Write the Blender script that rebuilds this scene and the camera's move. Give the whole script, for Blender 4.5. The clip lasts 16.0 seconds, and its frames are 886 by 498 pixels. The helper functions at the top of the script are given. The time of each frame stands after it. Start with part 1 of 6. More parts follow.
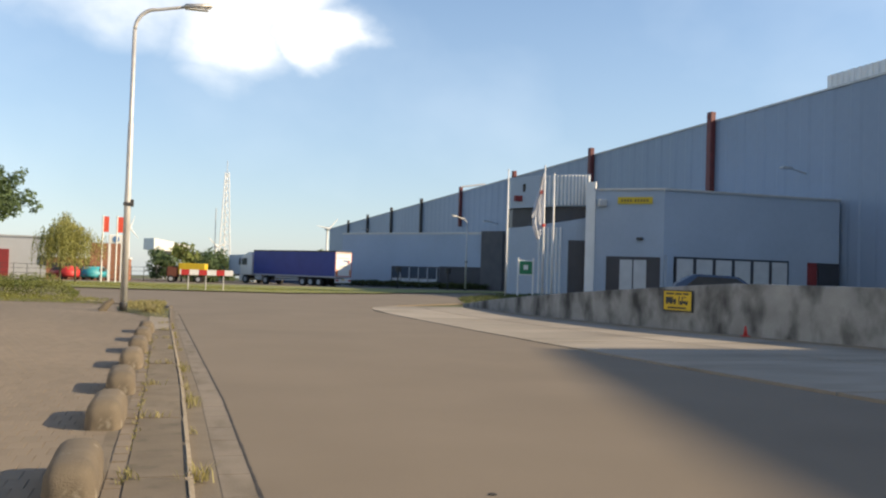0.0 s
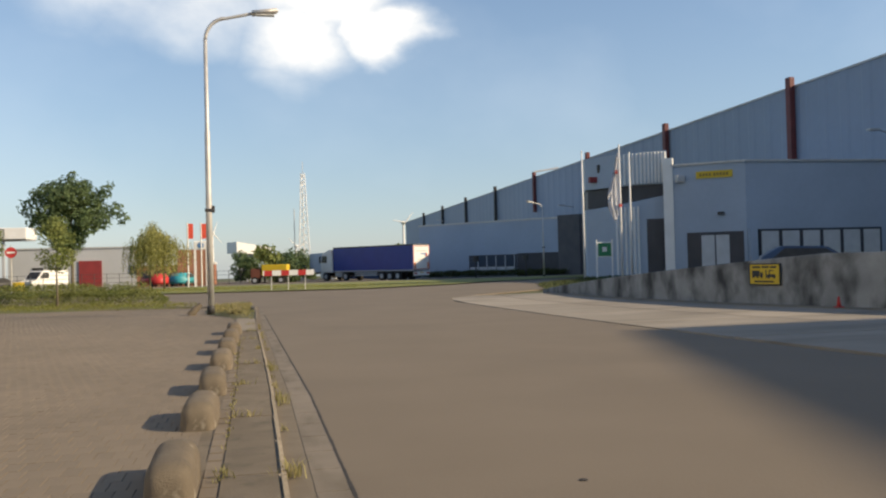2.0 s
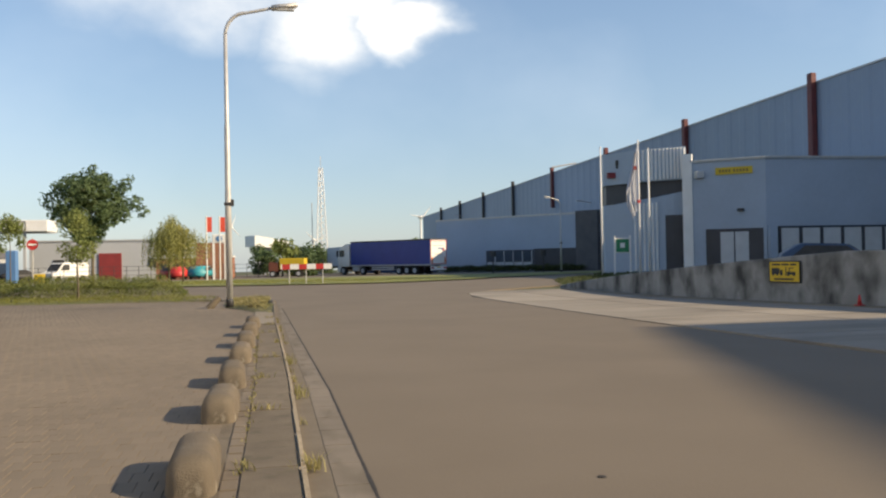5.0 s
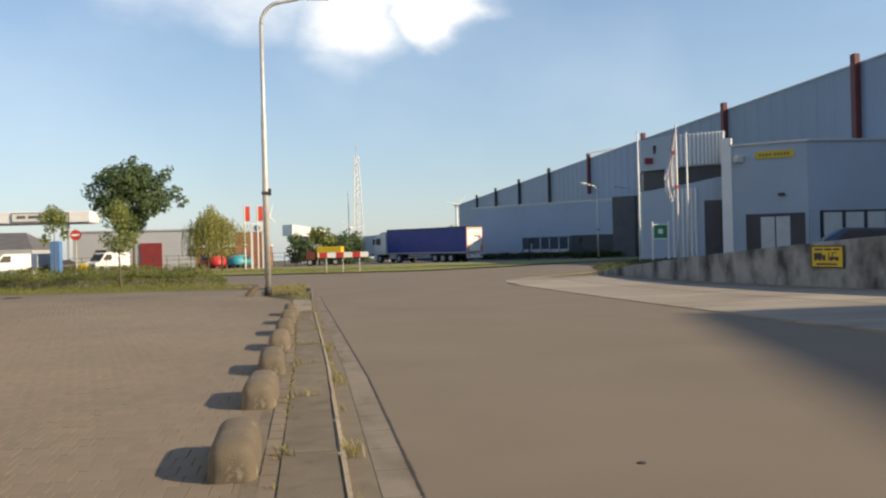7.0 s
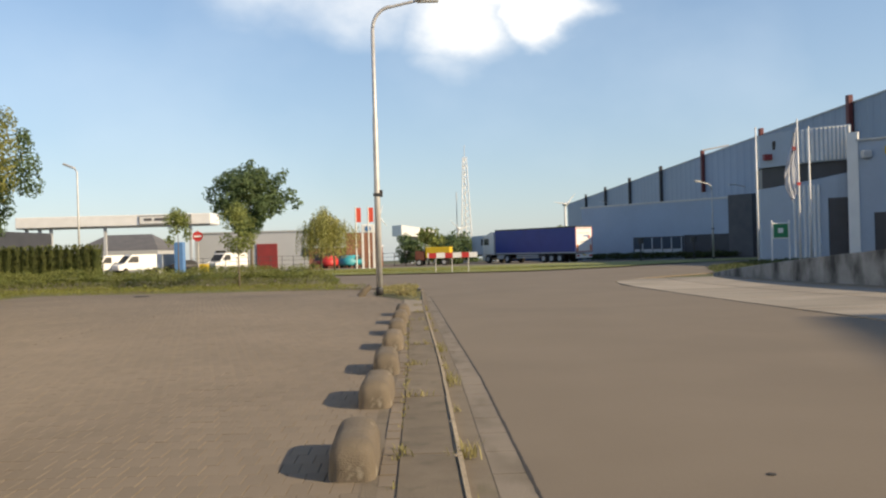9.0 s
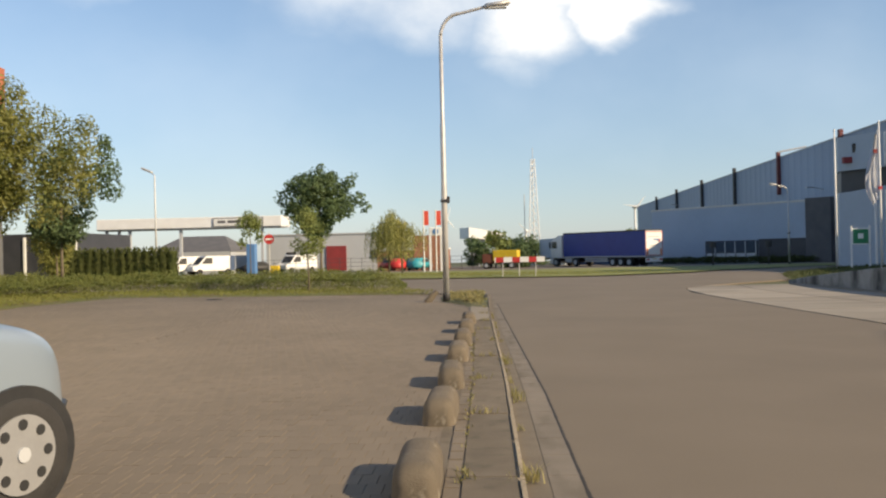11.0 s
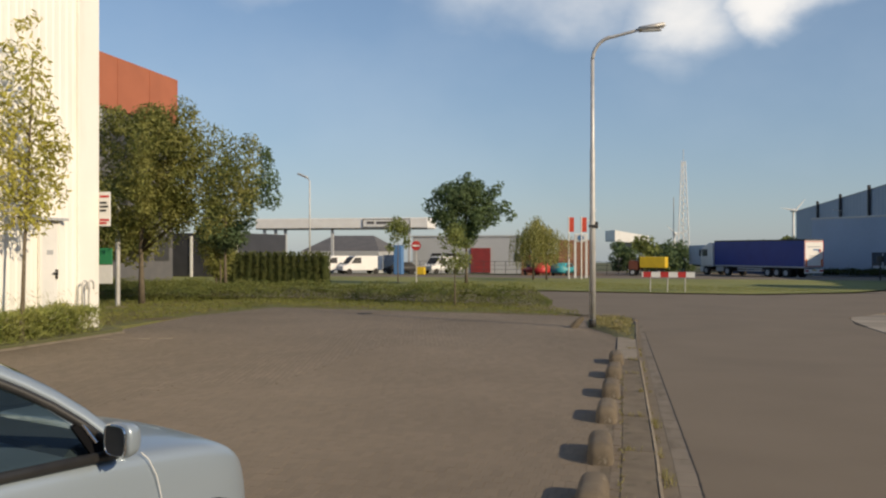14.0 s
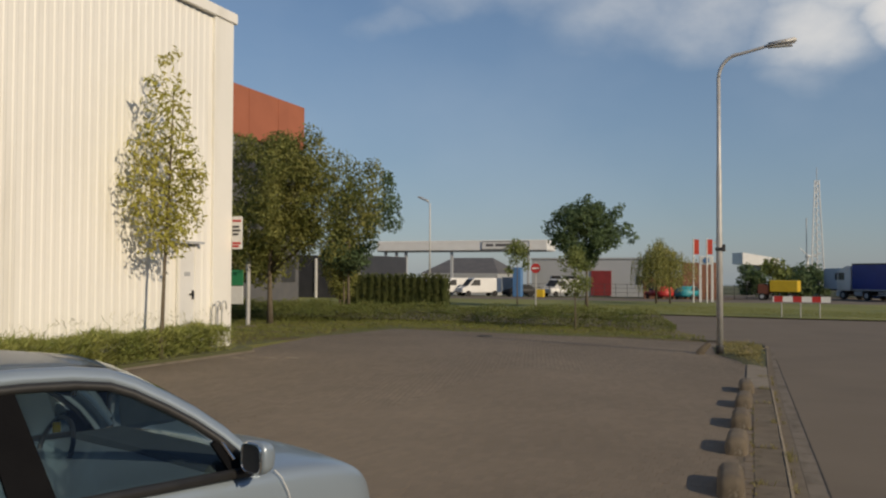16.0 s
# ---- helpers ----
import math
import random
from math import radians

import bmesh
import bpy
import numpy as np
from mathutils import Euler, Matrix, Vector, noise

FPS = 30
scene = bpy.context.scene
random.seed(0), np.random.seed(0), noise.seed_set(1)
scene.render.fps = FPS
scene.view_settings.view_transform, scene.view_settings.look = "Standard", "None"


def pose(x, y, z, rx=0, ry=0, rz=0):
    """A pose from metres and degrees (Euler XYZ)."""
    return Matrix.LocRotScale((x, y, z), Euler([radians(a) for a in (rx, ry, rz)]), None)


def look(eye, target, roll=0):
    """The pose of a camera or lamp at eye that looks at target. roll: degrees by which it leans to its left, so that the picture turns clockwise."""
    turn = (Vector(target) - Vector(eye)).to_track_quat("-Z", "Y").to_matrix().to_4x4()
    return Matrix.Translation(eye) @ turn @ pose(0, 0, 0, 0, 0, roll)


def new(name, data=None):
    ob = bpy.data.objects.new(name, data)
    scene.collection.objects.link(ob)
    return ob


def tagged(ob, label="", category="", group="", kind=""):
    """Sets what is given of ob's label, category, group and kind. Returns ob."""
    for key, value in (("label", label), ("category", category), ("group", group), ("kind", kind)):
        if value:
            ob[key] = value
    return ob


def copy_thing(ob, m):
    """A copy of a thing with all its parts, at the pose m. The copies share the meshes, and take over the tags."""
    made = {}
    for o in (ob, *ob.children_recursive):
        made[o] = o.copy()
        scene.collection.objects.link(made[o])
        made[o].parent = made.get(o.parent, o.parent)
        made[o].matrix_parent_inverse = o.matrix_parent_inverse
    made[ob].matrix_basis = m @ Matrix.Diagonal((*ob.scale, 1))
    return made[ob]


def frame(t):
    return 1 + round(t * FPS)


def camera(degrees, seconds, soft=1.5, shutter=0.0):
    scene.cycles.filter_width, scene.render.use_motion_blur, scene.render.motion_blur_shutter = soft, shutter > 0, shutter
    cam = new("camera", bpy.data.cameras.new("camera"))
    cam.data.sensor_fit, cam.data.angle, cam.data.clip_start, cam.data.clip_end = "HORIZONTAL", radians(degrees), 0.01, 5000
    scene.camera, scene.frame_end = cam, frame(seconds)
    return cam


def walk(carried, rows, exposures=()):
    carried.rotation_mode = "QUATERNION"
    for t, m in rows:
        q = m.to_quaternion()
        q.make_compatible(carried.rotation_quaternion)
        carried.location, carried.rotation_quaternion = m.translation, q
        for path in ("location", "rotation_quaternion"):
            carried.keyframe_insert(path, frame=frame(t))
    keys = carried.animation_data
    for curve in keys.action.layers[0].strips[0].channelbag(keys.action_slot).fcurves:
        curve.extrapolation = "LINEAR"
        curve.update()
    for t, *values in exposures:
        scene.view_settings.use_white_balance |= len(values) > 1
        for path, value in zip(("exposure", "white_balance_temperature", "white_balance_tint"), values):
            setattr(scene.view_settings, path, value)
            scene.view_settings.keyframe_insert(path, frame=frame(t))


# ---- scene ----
cam = camera(54.5, 16.0, soft=2.2)
PATH = [
    (0, (0.29, -0.734, 1.108), (0.89, 1.173, 1.163), 1.8),
    (0.5, (0.308, -0.74, 1.108), (0.832, 1.19, 1.15), -0.2),
    (1, (0.305, -0.726, 1.107), (0.771, 1.219, 1.135), -0.7),
    (1.5, (0.299, -0.735, 1.114), (0.747, 1.213, 1.15), -0.9),
    (2, (0.301, -0.711, 1.105), (0.729, 1.242, 1.134), -1.5),
    (2.5, (0.31, -0.746, 1.11), (0.742, 1.206, 1.14), -1.7),
    (3, (0.295, -0.714, 1.106), (0.736, 1.237, 1.132), -1.5),
    (3.5, (0.288, -0.725, 1.11), (0.725, 1.226, 1.136), -1.5),
    (4, (0.286, -0.714, 1.113), (0.704, 1.241, 1.141), -1.4),
    (6.5, (0.279, -0.736, 1.107), (0.62, 1.235, 1.101), -1.3),
    (7, (0.279, -0.712, 1.103), (0.585, 1.264, 1.094), -1.5),
    (7.5, (0.269, -0.71, 1.109), (0.525, 1.273, 1.1), -1.1),
    (8, (0.256, -0.7, 1.109), (0.462, 1.29, 1.107), -0.9),
    (8.5, (0.241, -0.683, 1.11), (0.375, 1.312, 1.101), -1.1),
    (9, (0.233, -0.674, 1.113), (0.29, 1.325, 1.111), -1.6),
    (11.5, (0.26, -0.706, 1.343), (0.141, 1.29, 1.349), -0.8),
    (12, (0.221, -0.773, 1.65), (0.079, 1.222, 1.635), -0.2),
    (12.5, (0.217, -0.863, 1.852), (-0.026, 1.122, 1.828), -1.2),
    (13, (0.208, -0.883, 1.934), (-0.091, 1.094, 1.922), -0.6),
    (13.5, (0.203, -0.877, 1.95), (-0.139, 1.094, 1.956), 0.4),
    (14, (0.192, -0.871, 1.945), (-0.237, 1.083, 1.949), 0.0),
    (14.5, (0.167, -0.893, 1.949), (-0.421, 1.019, 1.964), -0.5),
    (15, (0.166, -0.897, 1.962), (-0.511, 0.984, 1.997), -0.4),
    (15.5, (0.174, -0.909, 1.967), (-0.515, 0.968, 2.015), -0.1),
    (16, (0.17, -0.906, 1.964), (-0.523, 0.969, 2.019), 0.2),
]
EXPOSURES = [(0.0, 0.8, 6950, 10), (0.5, 0.45, 6950, 10), (2.0, 0.48, 6950, 10), (4.0, 0.56, 6950, 10), (9.0, 0.6, 6950, 10), (11.5, 0.55, 6950, 10), (12.0, 0.62, 6900, 10), (12.5, 0.40, 6800, 10),
             (13.0, 0.25, 6700, 10), (14.0, 0.0, 6600, 10), (14.6, -0.43, 6570, 10), (15.3, -0.66, 6480, 10), (15.6, -0.66, 6460, 10), (16.0, -0.47, 6430, 10)]
walk(cam, [(t, look(e, g, r)) for t, e, g, r in PATH], EXPOSURES)

# ------------------------------------------------------------------ light
SUN_EL, SUN_AZ = radians(27), radians(-25)          # azimuth from +x towards +y
sun_dir = Vector((math.cos(SUN_AZ) * math.cos(SUN_EL), math.sin(SUN_AZ) * math.cos(SUN_EL), math.sin(SUN_EL)))
sun = new("sun", bpy.data.lights.new("sun", "SUN"))
sun.data.energy, sun.data.angle, sun.data.color = 4.6, radians(0.6), (1.0, 0.83, 0.60)
sun.matrix_world = look((0, 0, 60), Vector((0, 0, 60)) - sun_dir)


def build_world():
    w = bpy.data.worlds.new("sky")
    scene.world = w
    w.use_nodes = True
    nt = w.node_tree
    nt.nodes.clear()
    N, L = nt.nodes.new, nt.links.new
    out, bg = N("ShaderNodeOutputWorld"), N("ShaderNodeBackground")
    sky = N("ShaderNodeTexSky")
    sky.sky_type, sky.sun_disc = "NISHITA", False
    sky.sun_elevation, sky.sun_rotation = SUN_EL, radians(90) - SUN_AZ
    sky.air_density, sky.dust_density, sky.ozone_density = 1.0, 0.35, 3.0
    tc = N("ShaderNodeTexCoord")

    def math_node(op, a, b=None, clamp=False):
        n = N("ShaderNodeMath")
        n.operation, n.use_clamp = op, clamp
        for k, v in enumerate((a, b)):
            if v is None:
                continue
            if isinstance(v, (int, float)):
                n.inputs[k].default_value = v
            else:
                L(v, n.inputs[k])
        return n.outputs[0]

    sep = N("ShaderNodeSeparateXYZ")
    L(tc.outputs["Generated"], sep.inputs[0])
    X, Y, Z = sep.outputs
    az = math_node("ARCTAN2", X, Y)                     # to the right of +y
    flat = math_node("SQRT", math_node("ADD", math_node("MULTIPLY", X, X), math_node("MULTIPLY", Y, Y)))
    el = math_node("ARCTAN2", Z, flat)
    # the cloud bank: soft puffs given by azimuth, elevation, width, height, weight
    warp = N("ShaderNodeTexNoise")
    warp.inputs["Scale"].default_value, warp.inputs["Detail"].default_value = 9.0, 6.0
    comb0 = N("ShaderNodeCombineXYZ")
    L(az, comb0.inputs[0])
    L(math_node("MULTIPLY", el, 1.4), comb0.inputs[1])
    L(comb0.outputs[0], warp.inputs["Vector"])
    wsep = N("ShaderNodeSeparateXYZ")
    L(warp.outputs["Color"], wsep.inputs[0])
    az0, el0 = az, el
    az = math_node("ADD", az, math_node("MULTIPLY", math_node("SUBTRACT", wsep.outputs[0], .5), radians(6.5)))
    el = math_node("ADD", el, math_node("MULTIPLY", math_node("SUBTRACT", wsep.outputs[1], .5), radians(4.5)))
    comb = comb0
    puff = N("ShaderNodeTexNoise")
    puff.inputs["Scale"].default_value, puff.inputs["Detail"].default_value = 16.0, 8.0
    puff.inputs["Roughness"].default_value = 0.6
    L(comb.outputs[0], puff.inputs["Vector"])
    total = None
    for a, e, wa, we, k in CLOUDS:
        da = math_node("DIVIDE", math_node("SUBTRACT", az, radians(a)), radians(wa))
        de = math_node("DIVIDE", math_node("SUBTRACT", el, radians(e)), radians(we))
        r2 = math_node("ADD", math_node("MULTIPLY", da, da), math_node("MULTIPLY", de, de))
        v = math_node("MULTIPLY", math_node("SUBTRACT", 1.0, r2, True), k)
        total = v if total is None else math_node("MAXIMUM", total, v)
    body = math_node("ADD", total, math_node("MULTIPLY", math_node("SUBTRACT", puff.outputs["Fac"], 0.5), 0.34))
    mask = N("ShaderNodeMapRange")
    mask.interpolation_type = "SMOOTHSTEP"
    mask.inputs["From Min"].default_value, mask.inputs["From Max"].default_value = 0.02, 1.05
    L(body, mask.inputs["Value"])
    gate = math_node("MULTIPLY", mask.outputs[0], math_node("GREATER_THAN", total, 0.001))
    thin = N("ShaderNodeTexNoise")
    thin.inputs["Scale"].default_value, thin.inputs["Detail"].default_value = 3.0, 5.0
    L(comb.outputs[0], thin.inputs["Vector"])
    veil = N("ShaderNodeMapRange")
    veil.inputs["From Min"].default_value, veil.inputs["From Max"].default_value = 0.45, 0.8
    veil.inputs["To Max"].default_value = 0.22
    L(thin.outputs["Fac"], veil.inputs["Value"])
    # pale haze towards the horizon
    haze = N("ShaderNodeMapRange")
    haze.interpolation_type = "SMOOTHSTEP"
    haze.inputs["From Min"].default_value, haze.inputs["From Max"].default_value = radians(28), radians(-3)
    haze.inputs["To Max"].default_value = 0.6
    L(el0, haze.inputs["Value"])
    tint = N("ShaderNodeMix")
    tint.data_type = "RGBA"
    tint.inputs["B"].default_value = HAZE
    L(haze.outputs[0], tint.inputs["Factor"])
    L(sky.outputs[0], tint.inputs["A"])
    v1 = N("ShaderNodeMix")
    v1.data_type = "RGBA"
    v1.inputs["B"].default_value = CLOUD_THIN
    L(veil.outputs[0], v1.inputs["Factor"])
    L(tint.outputs["Result"], v1.inputs["A"])
    v2 = N("ShaderNodeMix")
    v2.data_type = "RGBA"
    shade = N("ShaderNodeMapRange")
    shade.interpolation_type = "SMOOTHSTEP"
    shade.inputs["From Min"].default_value, shade.inputs["From Max"].default_value = 0.35, 0.95
    L(body, shade.inputs["Value"])
    ctone = N("ShaderNodeMix")
    ctone.data_type = "RGBA"
    ctone.inputs["A"].default_value, ctone.inputs["B"].default_value = CLOUD_GREY, CLOUD_LIT
    L(shade.outputs[0], ctone.inputs["Factor"])
    L(ctone.outputs["Result"], v2.inputs["B"])
    L(gate, v2.inputs["Factor"])
    L(v1.outputs["Result"], v2.inputs["A"])
    L(v2.outputs["Result"], bg.inputs["Color"])
    bg.inputs["Strength"].default_value = 0.116
    L(bg.outputs[0], out.inputs[0])


CLOUDS = [(4.8, 18.2, 7.0, 5.2, 1.0), (8.4, 15.6, 4.6, 2.6, 1.0), (9.8, 15.0, 3.4, 1.7, 0.8), (2.0, 12.8, 3.2, 2.0, 0.5), (3.2, 14.8, 5.6, 3.2, 0.8),
          (-3.0, 16.4, 8.5, 3.4, 0.6), (-8.5, 17.4, 7.0, 3.0, 0.55), (0.0, 21.0, 12.0, 5.4, 0.95), (-14.0, 18.6, 6.5, 2.6, 0.5), (-19.5, 18.2, 6.0, 2.2, 0.45), (-23.5, 16.6, 3.0, 1.4, 0.35), (13.0, 22.0, 8.0, 3.5, 0.8)]
HAZE = (2.2, 2.85, 3.8, 1)
CLOUD_THIN = (5.5, 6.2, 7.0, 1)
CLOUD_LIT = (8.4, 8.2, 7.9, 1)
CLOUD_GREY = (5.4, 5.9, 6.5, 1)
build_world()


# ------------------------------------------------------------------ materials
def mat(name, c1, c2=None, scale=6.0, rough=0.7, metal=0.0, bump=0.15, fine=60.0, spread=0.5, rnd=0.0, coat=0.0, bump_d=0.01, stain=None, spec=0.5):
    """Two colours mixed by coarse and fine noise, with a fine relief. rnd: variation from object to object. stain: a third colour in patches."""
    m = bpy.data.materials.new(name)
    m.use_nodes = True
    nt = m.node_tree
    N, L = nt.nodes.new, nt.links.new
    b = nt.nodes["Principled BSDF"]
    c2 = c2 or tuple(v * 0.82 for v in c1)
    tc = N("ShaderNodeTexCoord")
    n1, n2, mix = N("ShaderNodeTexNoise"), N("ShaderNodeTexNoise"), N("ShaderNodeMix")
    n1.inputs["Scale"].default_value, n1.inputs["Detail"].default_value = scale, 6
    n2.inputs["Scale"].default_value, n2.inputs["Detail"].default_value = fine, 4
    for n in (n1, n2):
        L(tc.outputs["Object"], n.inputs["Vector"])
    add = N("ShaderNodeMath")
    add.operation = "MULTIPLY_ADD"
    L(n2.outputs["Fac"], add.inputs[0])
    add.inputs[1].default_value = 0.35
    L(n1.outputs["Fac"], add.inputs[2])
    rg = N("ShaderNodeMapRange")
    rg.inputs["From Min"].default_value, rg.inputs["From Max"].default_value = 0.675 - spread * 0.4, 0.675 + spread * 0.4
    L(add.outputs[0], rg.inputs["Value"])
    mix.data_type = "RGBA"
    mix.inputs["A"].default_value, mix.inputs["B"].default_value = (*c1, 1), (*c2, 1)
    L(rg.outputs[0], mix.inputs["Factor"])
    col = mix.outputs["Result"]
    if stain:
        c3, s3, lo, hi = stain
        n3, r3, mx = N("ShaderNodeTexNoise"), N("ShaderNodeMapRange"), N("ShaderNodeMix")
        mp = N("ShaderNodeMapping")
        mp.inputs["Scale"].default_value = s3
        L(tc.outputs["Object"], mp.inputs["Vector"])
        L(mp.outputs[0], n3.inputs["Vector"])
        n3.inputs["Scale"].default_value, n3.inputs["Detail"].default_value = 1.0, 8
        r3.inputs["From Min"].default_value, r3.inputs["From Max"].default_value = lo, hi
        L(n3.outputs["Fac"], r3.inputs["Value"])
        mx.data_type = "RGBA"
        mx.inputs["B"].default_value = (*c3, 1)
        L(col, mx.inputs["A"])
        L(r3.outputs[0], mx.inputs["Factor"])
        col = mx.outputs["Result"]
    if rnd:
        oi, hs, r4 = N("ShaderNodeObjectInfo"), N("ShaderNodeHueSaturation"), N("ShaderNodeMapRange")
        r4.inputs["To Min"].default_value, r4.inputs["To Max"].default_value = 1 - rnd, 1 + rnd
        ge, ad = N("ShaderNodeNewGeometry"), N("ShaderNodeMath")
        ad.operation = "ADD"
        L(oi.outputs["Random"], ad.inputs[0])
        L(ge.outputs["Random Per Island"], ad.inputs[1])
        fr = N("ShaderNodeMath")
        fr.operation = "FRACT"
        L(ad.outputs[0], fr.inputs[0])
        L(fr.outputs[0], r4.inputs["Value"])
        L(r4.outputs[0], hs.inputs["Value"])
        L(col, hs.inputs["Color"])
        col = hs.outputs["Color"]
    L(col, b.inputs["Base Color"])
    b.inputs["Roughness"].default_value, b.inputs["Metallic"].default_value = rough, metal
    b.inputs["Specular IOR Level"].default_value = spec
    b.inputs["Coat Weight"].default_value = coat
    b.inputs["Coat Roughness"].default_value = 0.08
    if bump:
        bp = N("ShaderNodeBump")
        bp.inputs["Strength"].default_value, bp.inputs["Distance"].default_value = bump, bump_d
        L(n2.outputs["Fac"], bp.inputs["Height"])
        L(bp.outputs[0], b.inputs["Normal"])
    return m


def leaf_mat(name, c1, c2, trans=0.35):
    m = mat(name, c1, c2, scale=1.3, fine=9.0, rough=0.6, bump=0, rnd=0.28, spread=0.6, spec=0.3)
    b = m.node_tree.nodes["Principled BSDF"]
    nt = m.node_tree
    tr, ms = nt.nodes.new("ShaderNodeBsdfTranslucent"), nt.nodes.new("ShaderNodeMixShader")
    src = b.inputs["Base Color"].links[0].from_socket
    nt.links.new(src, tr.inputs["Color"])
    ms.inputs[0].default_value = trans
    nt.links.new(b.outputs[0], ms.inputs[1])
    nt.links.new(tr.outputs[0], ms.inputs[2])
    nt.links.new(ms.outputs[0], nt.nodes["Material Output"].inputs[0])
    return m


def thin_glass(name, tint):
    """A pane that lets tinted light straight through, with a Fresnel gloss."""
    m = bpy.data.materials.new(name)
    m.use_nodes = True
    nt = m.node_tree
    N, L = nt.nodes.new, nt.links.new
    tr, gl, fr, mx = N("ShaderNodeBsdfTransparent"), N("ShaderNodeBsdfGlossy"), N("ShaderNodeFresnel"), N("ShaderNodeMixShader")
    tr.inputs["Color"].default_value = (*tint, 1)
    gl.inputs["Roughness"].default_value = 0.02
    gl.inputs["Color"].default_value = (.8, .85, .9, 1)
    fr.inputs["IOR"].default_value = 1.45
    L(fr.outputs[0], mx.inputs[0])
    L(tr.outputs[0], mx.inputs[1])
    L(gl.outputs[0], mx.inputs[2])
    L(mx.outputs[0], nt.nodes["Material Output"].inputs[0])
    return m


def glass_mat(name, tint, rough=0.03, alpha=0.4):
    m = bpy.data.materials.new(name)
    m.use_nodes = True
    b = m.node_tree.nodes["Principled BSDF"]
    b.inputs["Base Color"].default_value = (*tint, 1)
    b.inputs["Roughness"].default_value = rough
    b.inputs["Transmission Weight"].default_value = alpha
    b.inputs["IOR"].default_value = 1.45
    return m


def clinker_ground():
    """The far part of the clinker paving: brick pattern with sandy joints, laid in rows along x."""
    m = mat("clinker_ground", (0.156, 0.124, 0.087), (0.205, 0.164, 0.117), scale=0.3, fine=80, rough=0.88, bump=0.3)
    nt = m.node_tree
    N, L = nt.nodes.new, nt.links.new
    b_ = nt.nodes["Principled BSDF"]
    br, mx, tc, mp = N("ShaderNodeTexBrick"), N("ShaderNodeMix"), N("ShaderNodeTexCoord"), N("ShaderNodeMapping")
    br.inputs["Scale"].default_value, br.inputs["Mortar Size"].default_value = 1.0, 0.006
    br.inputs["Brick Width"].default_value, br.inputs["Row Height"].default_value = 0.1015, 0.2015
    br.inputs["Color1"].default_value, br.inputs["Color2"].default_value = (1.12, 1.12, 1.12, 1), (.88, .88, .88, 1)
    br.inputs["Mortar"].default_value = (.48, .46, .43, 1)
    L(tc.outputs["Object"], mp.inputs[0])
    L(mp.outputs[0], br.inputs["Vector"])
    mx.data_type, mx.blend_type = "RGBA", "MULTIPLY"
    mx.inputs["Factor"].default_value = 1
    L(b_.inputs["Base Color"].links[0].from_socket, mx.inputs["A"])
    L(br.outputs["Color"], mx.inputs["B"])
    L(mx.outputs["Result"], b_.inputs["Base Color"])
    return m


CLINKER = clinker_ground()
ASPHALT = mat("asphalt", (0.146, 0.117, 0.083), (0.161, 0.130, 0.094), scale=0.6, fine=55, rough=0.88, bump=0.3, bump_d=0.004, spread=0.42,
              stain=((0.128, 0.102, 0.073), (0.35, 0.35, 1), 0.5, 0.8))
PAVER = mat("paver", (0.150, 0.119, 0.084), (0.190, 0.152, 0.109), scale=0.35, fine=80, rough=0.88, bump=0.3, rnd=0.07, bump_d=0.004)
CONC = mat("concrete", (0.235, 0.200, 0.155), (0.175, 0.148, 0.112), scale=2.5, fine=90, rough=0.9, bump=0.35, rnd=0.1,
           stain=((0.12, 0.105, 0.075), (2.2, 2.2, 2.2), 0.55, 0.75))
APRON = mat("apron_concrete", (0.305, 0.268, 0.218), (0.24, 0.21, 0.168), scale=0.5, fine=90, rough=0.9, bump=0.3, rnd=0.1,
            stain=((0.165, 0.143, 0.112), (0.25, 0.9, 1), 0.48, 0.72))
WALLC = mat("stained_concrete", (0.33, 0.335, 0.325), (0.22, 0.225, 0.218), scale=1.6, fine=60, rough=0.92, bump=0.5,
            stain=((0.055, 0.055, 0.052), (2.2, 1.5, 0.9), 0.44, 0.66))
DIRT = mat("gutter_dirt", (0.135, 0.108, 0.076), (0.17, 0.14, 0.10), scale=4, fine=70, rough=0.95, bump=0.4, stain=((0.085, 0.08, 0.04), (3, 1.2, 3), 0.55, 0.7))
KERBC = mat("dirty_kerb_concrete", (0.176, 0.142, 0.100), (0.120, 0.096, 0.066), scale=3, fine=90, rough=0.92, bump=0.5, rnd=0.12, stain=((0.085, 0.075, 0.045), (5, 5, 5), 0.55, 0.72))
BLOCK = mat("block_concrete", (0.160, 0.128, 0.090), (0.112, 0.090, 0.063), scale=5, fine=120, rough=0.92, bump=0.5, rnd=0.1, stain=((0.27, 0.235, 0.18), (9, 9, 9), 0.62, 0.72))
GUTTER = mat("gutter_concrete", (0.196, 0.165, 0.128), (0.15, 0.125, 0.094), scale=2.2, fine=90, rough=0.9, bump=0.35, rnd=0.06, stain=((0.11, 0.09, 0.063), (4, 1.2, 4), 0.5, 0.7))
TAR = mat("tar_joint", (0.022, 0.019, 0.016), (0.04, 0.034, 0.028), scale=8, rough=0.8, bump=0.3)
GRASS = mat("grass", (0.155, 0.18, 0.04), (0.235, 0.225, 0.064), scale=0.8, fine=40, rough=0.9, bump=0.6, bump_d=0.03, stain=((0.11, 0.13, 0.034), (0.12, 0.2, 1), 0.5, 0.7))
VERGE = mat("verge_turf", (0.10, 0.115, 0.034), (0.145, 0.14, 0.046), scale=0.9, fine=40, rough=0.95, bump=0.6, bump_d=0.03, stain=((0.125, 0.088, 0.05), (0.35, 0.5, 1), 0.5, 0.62))
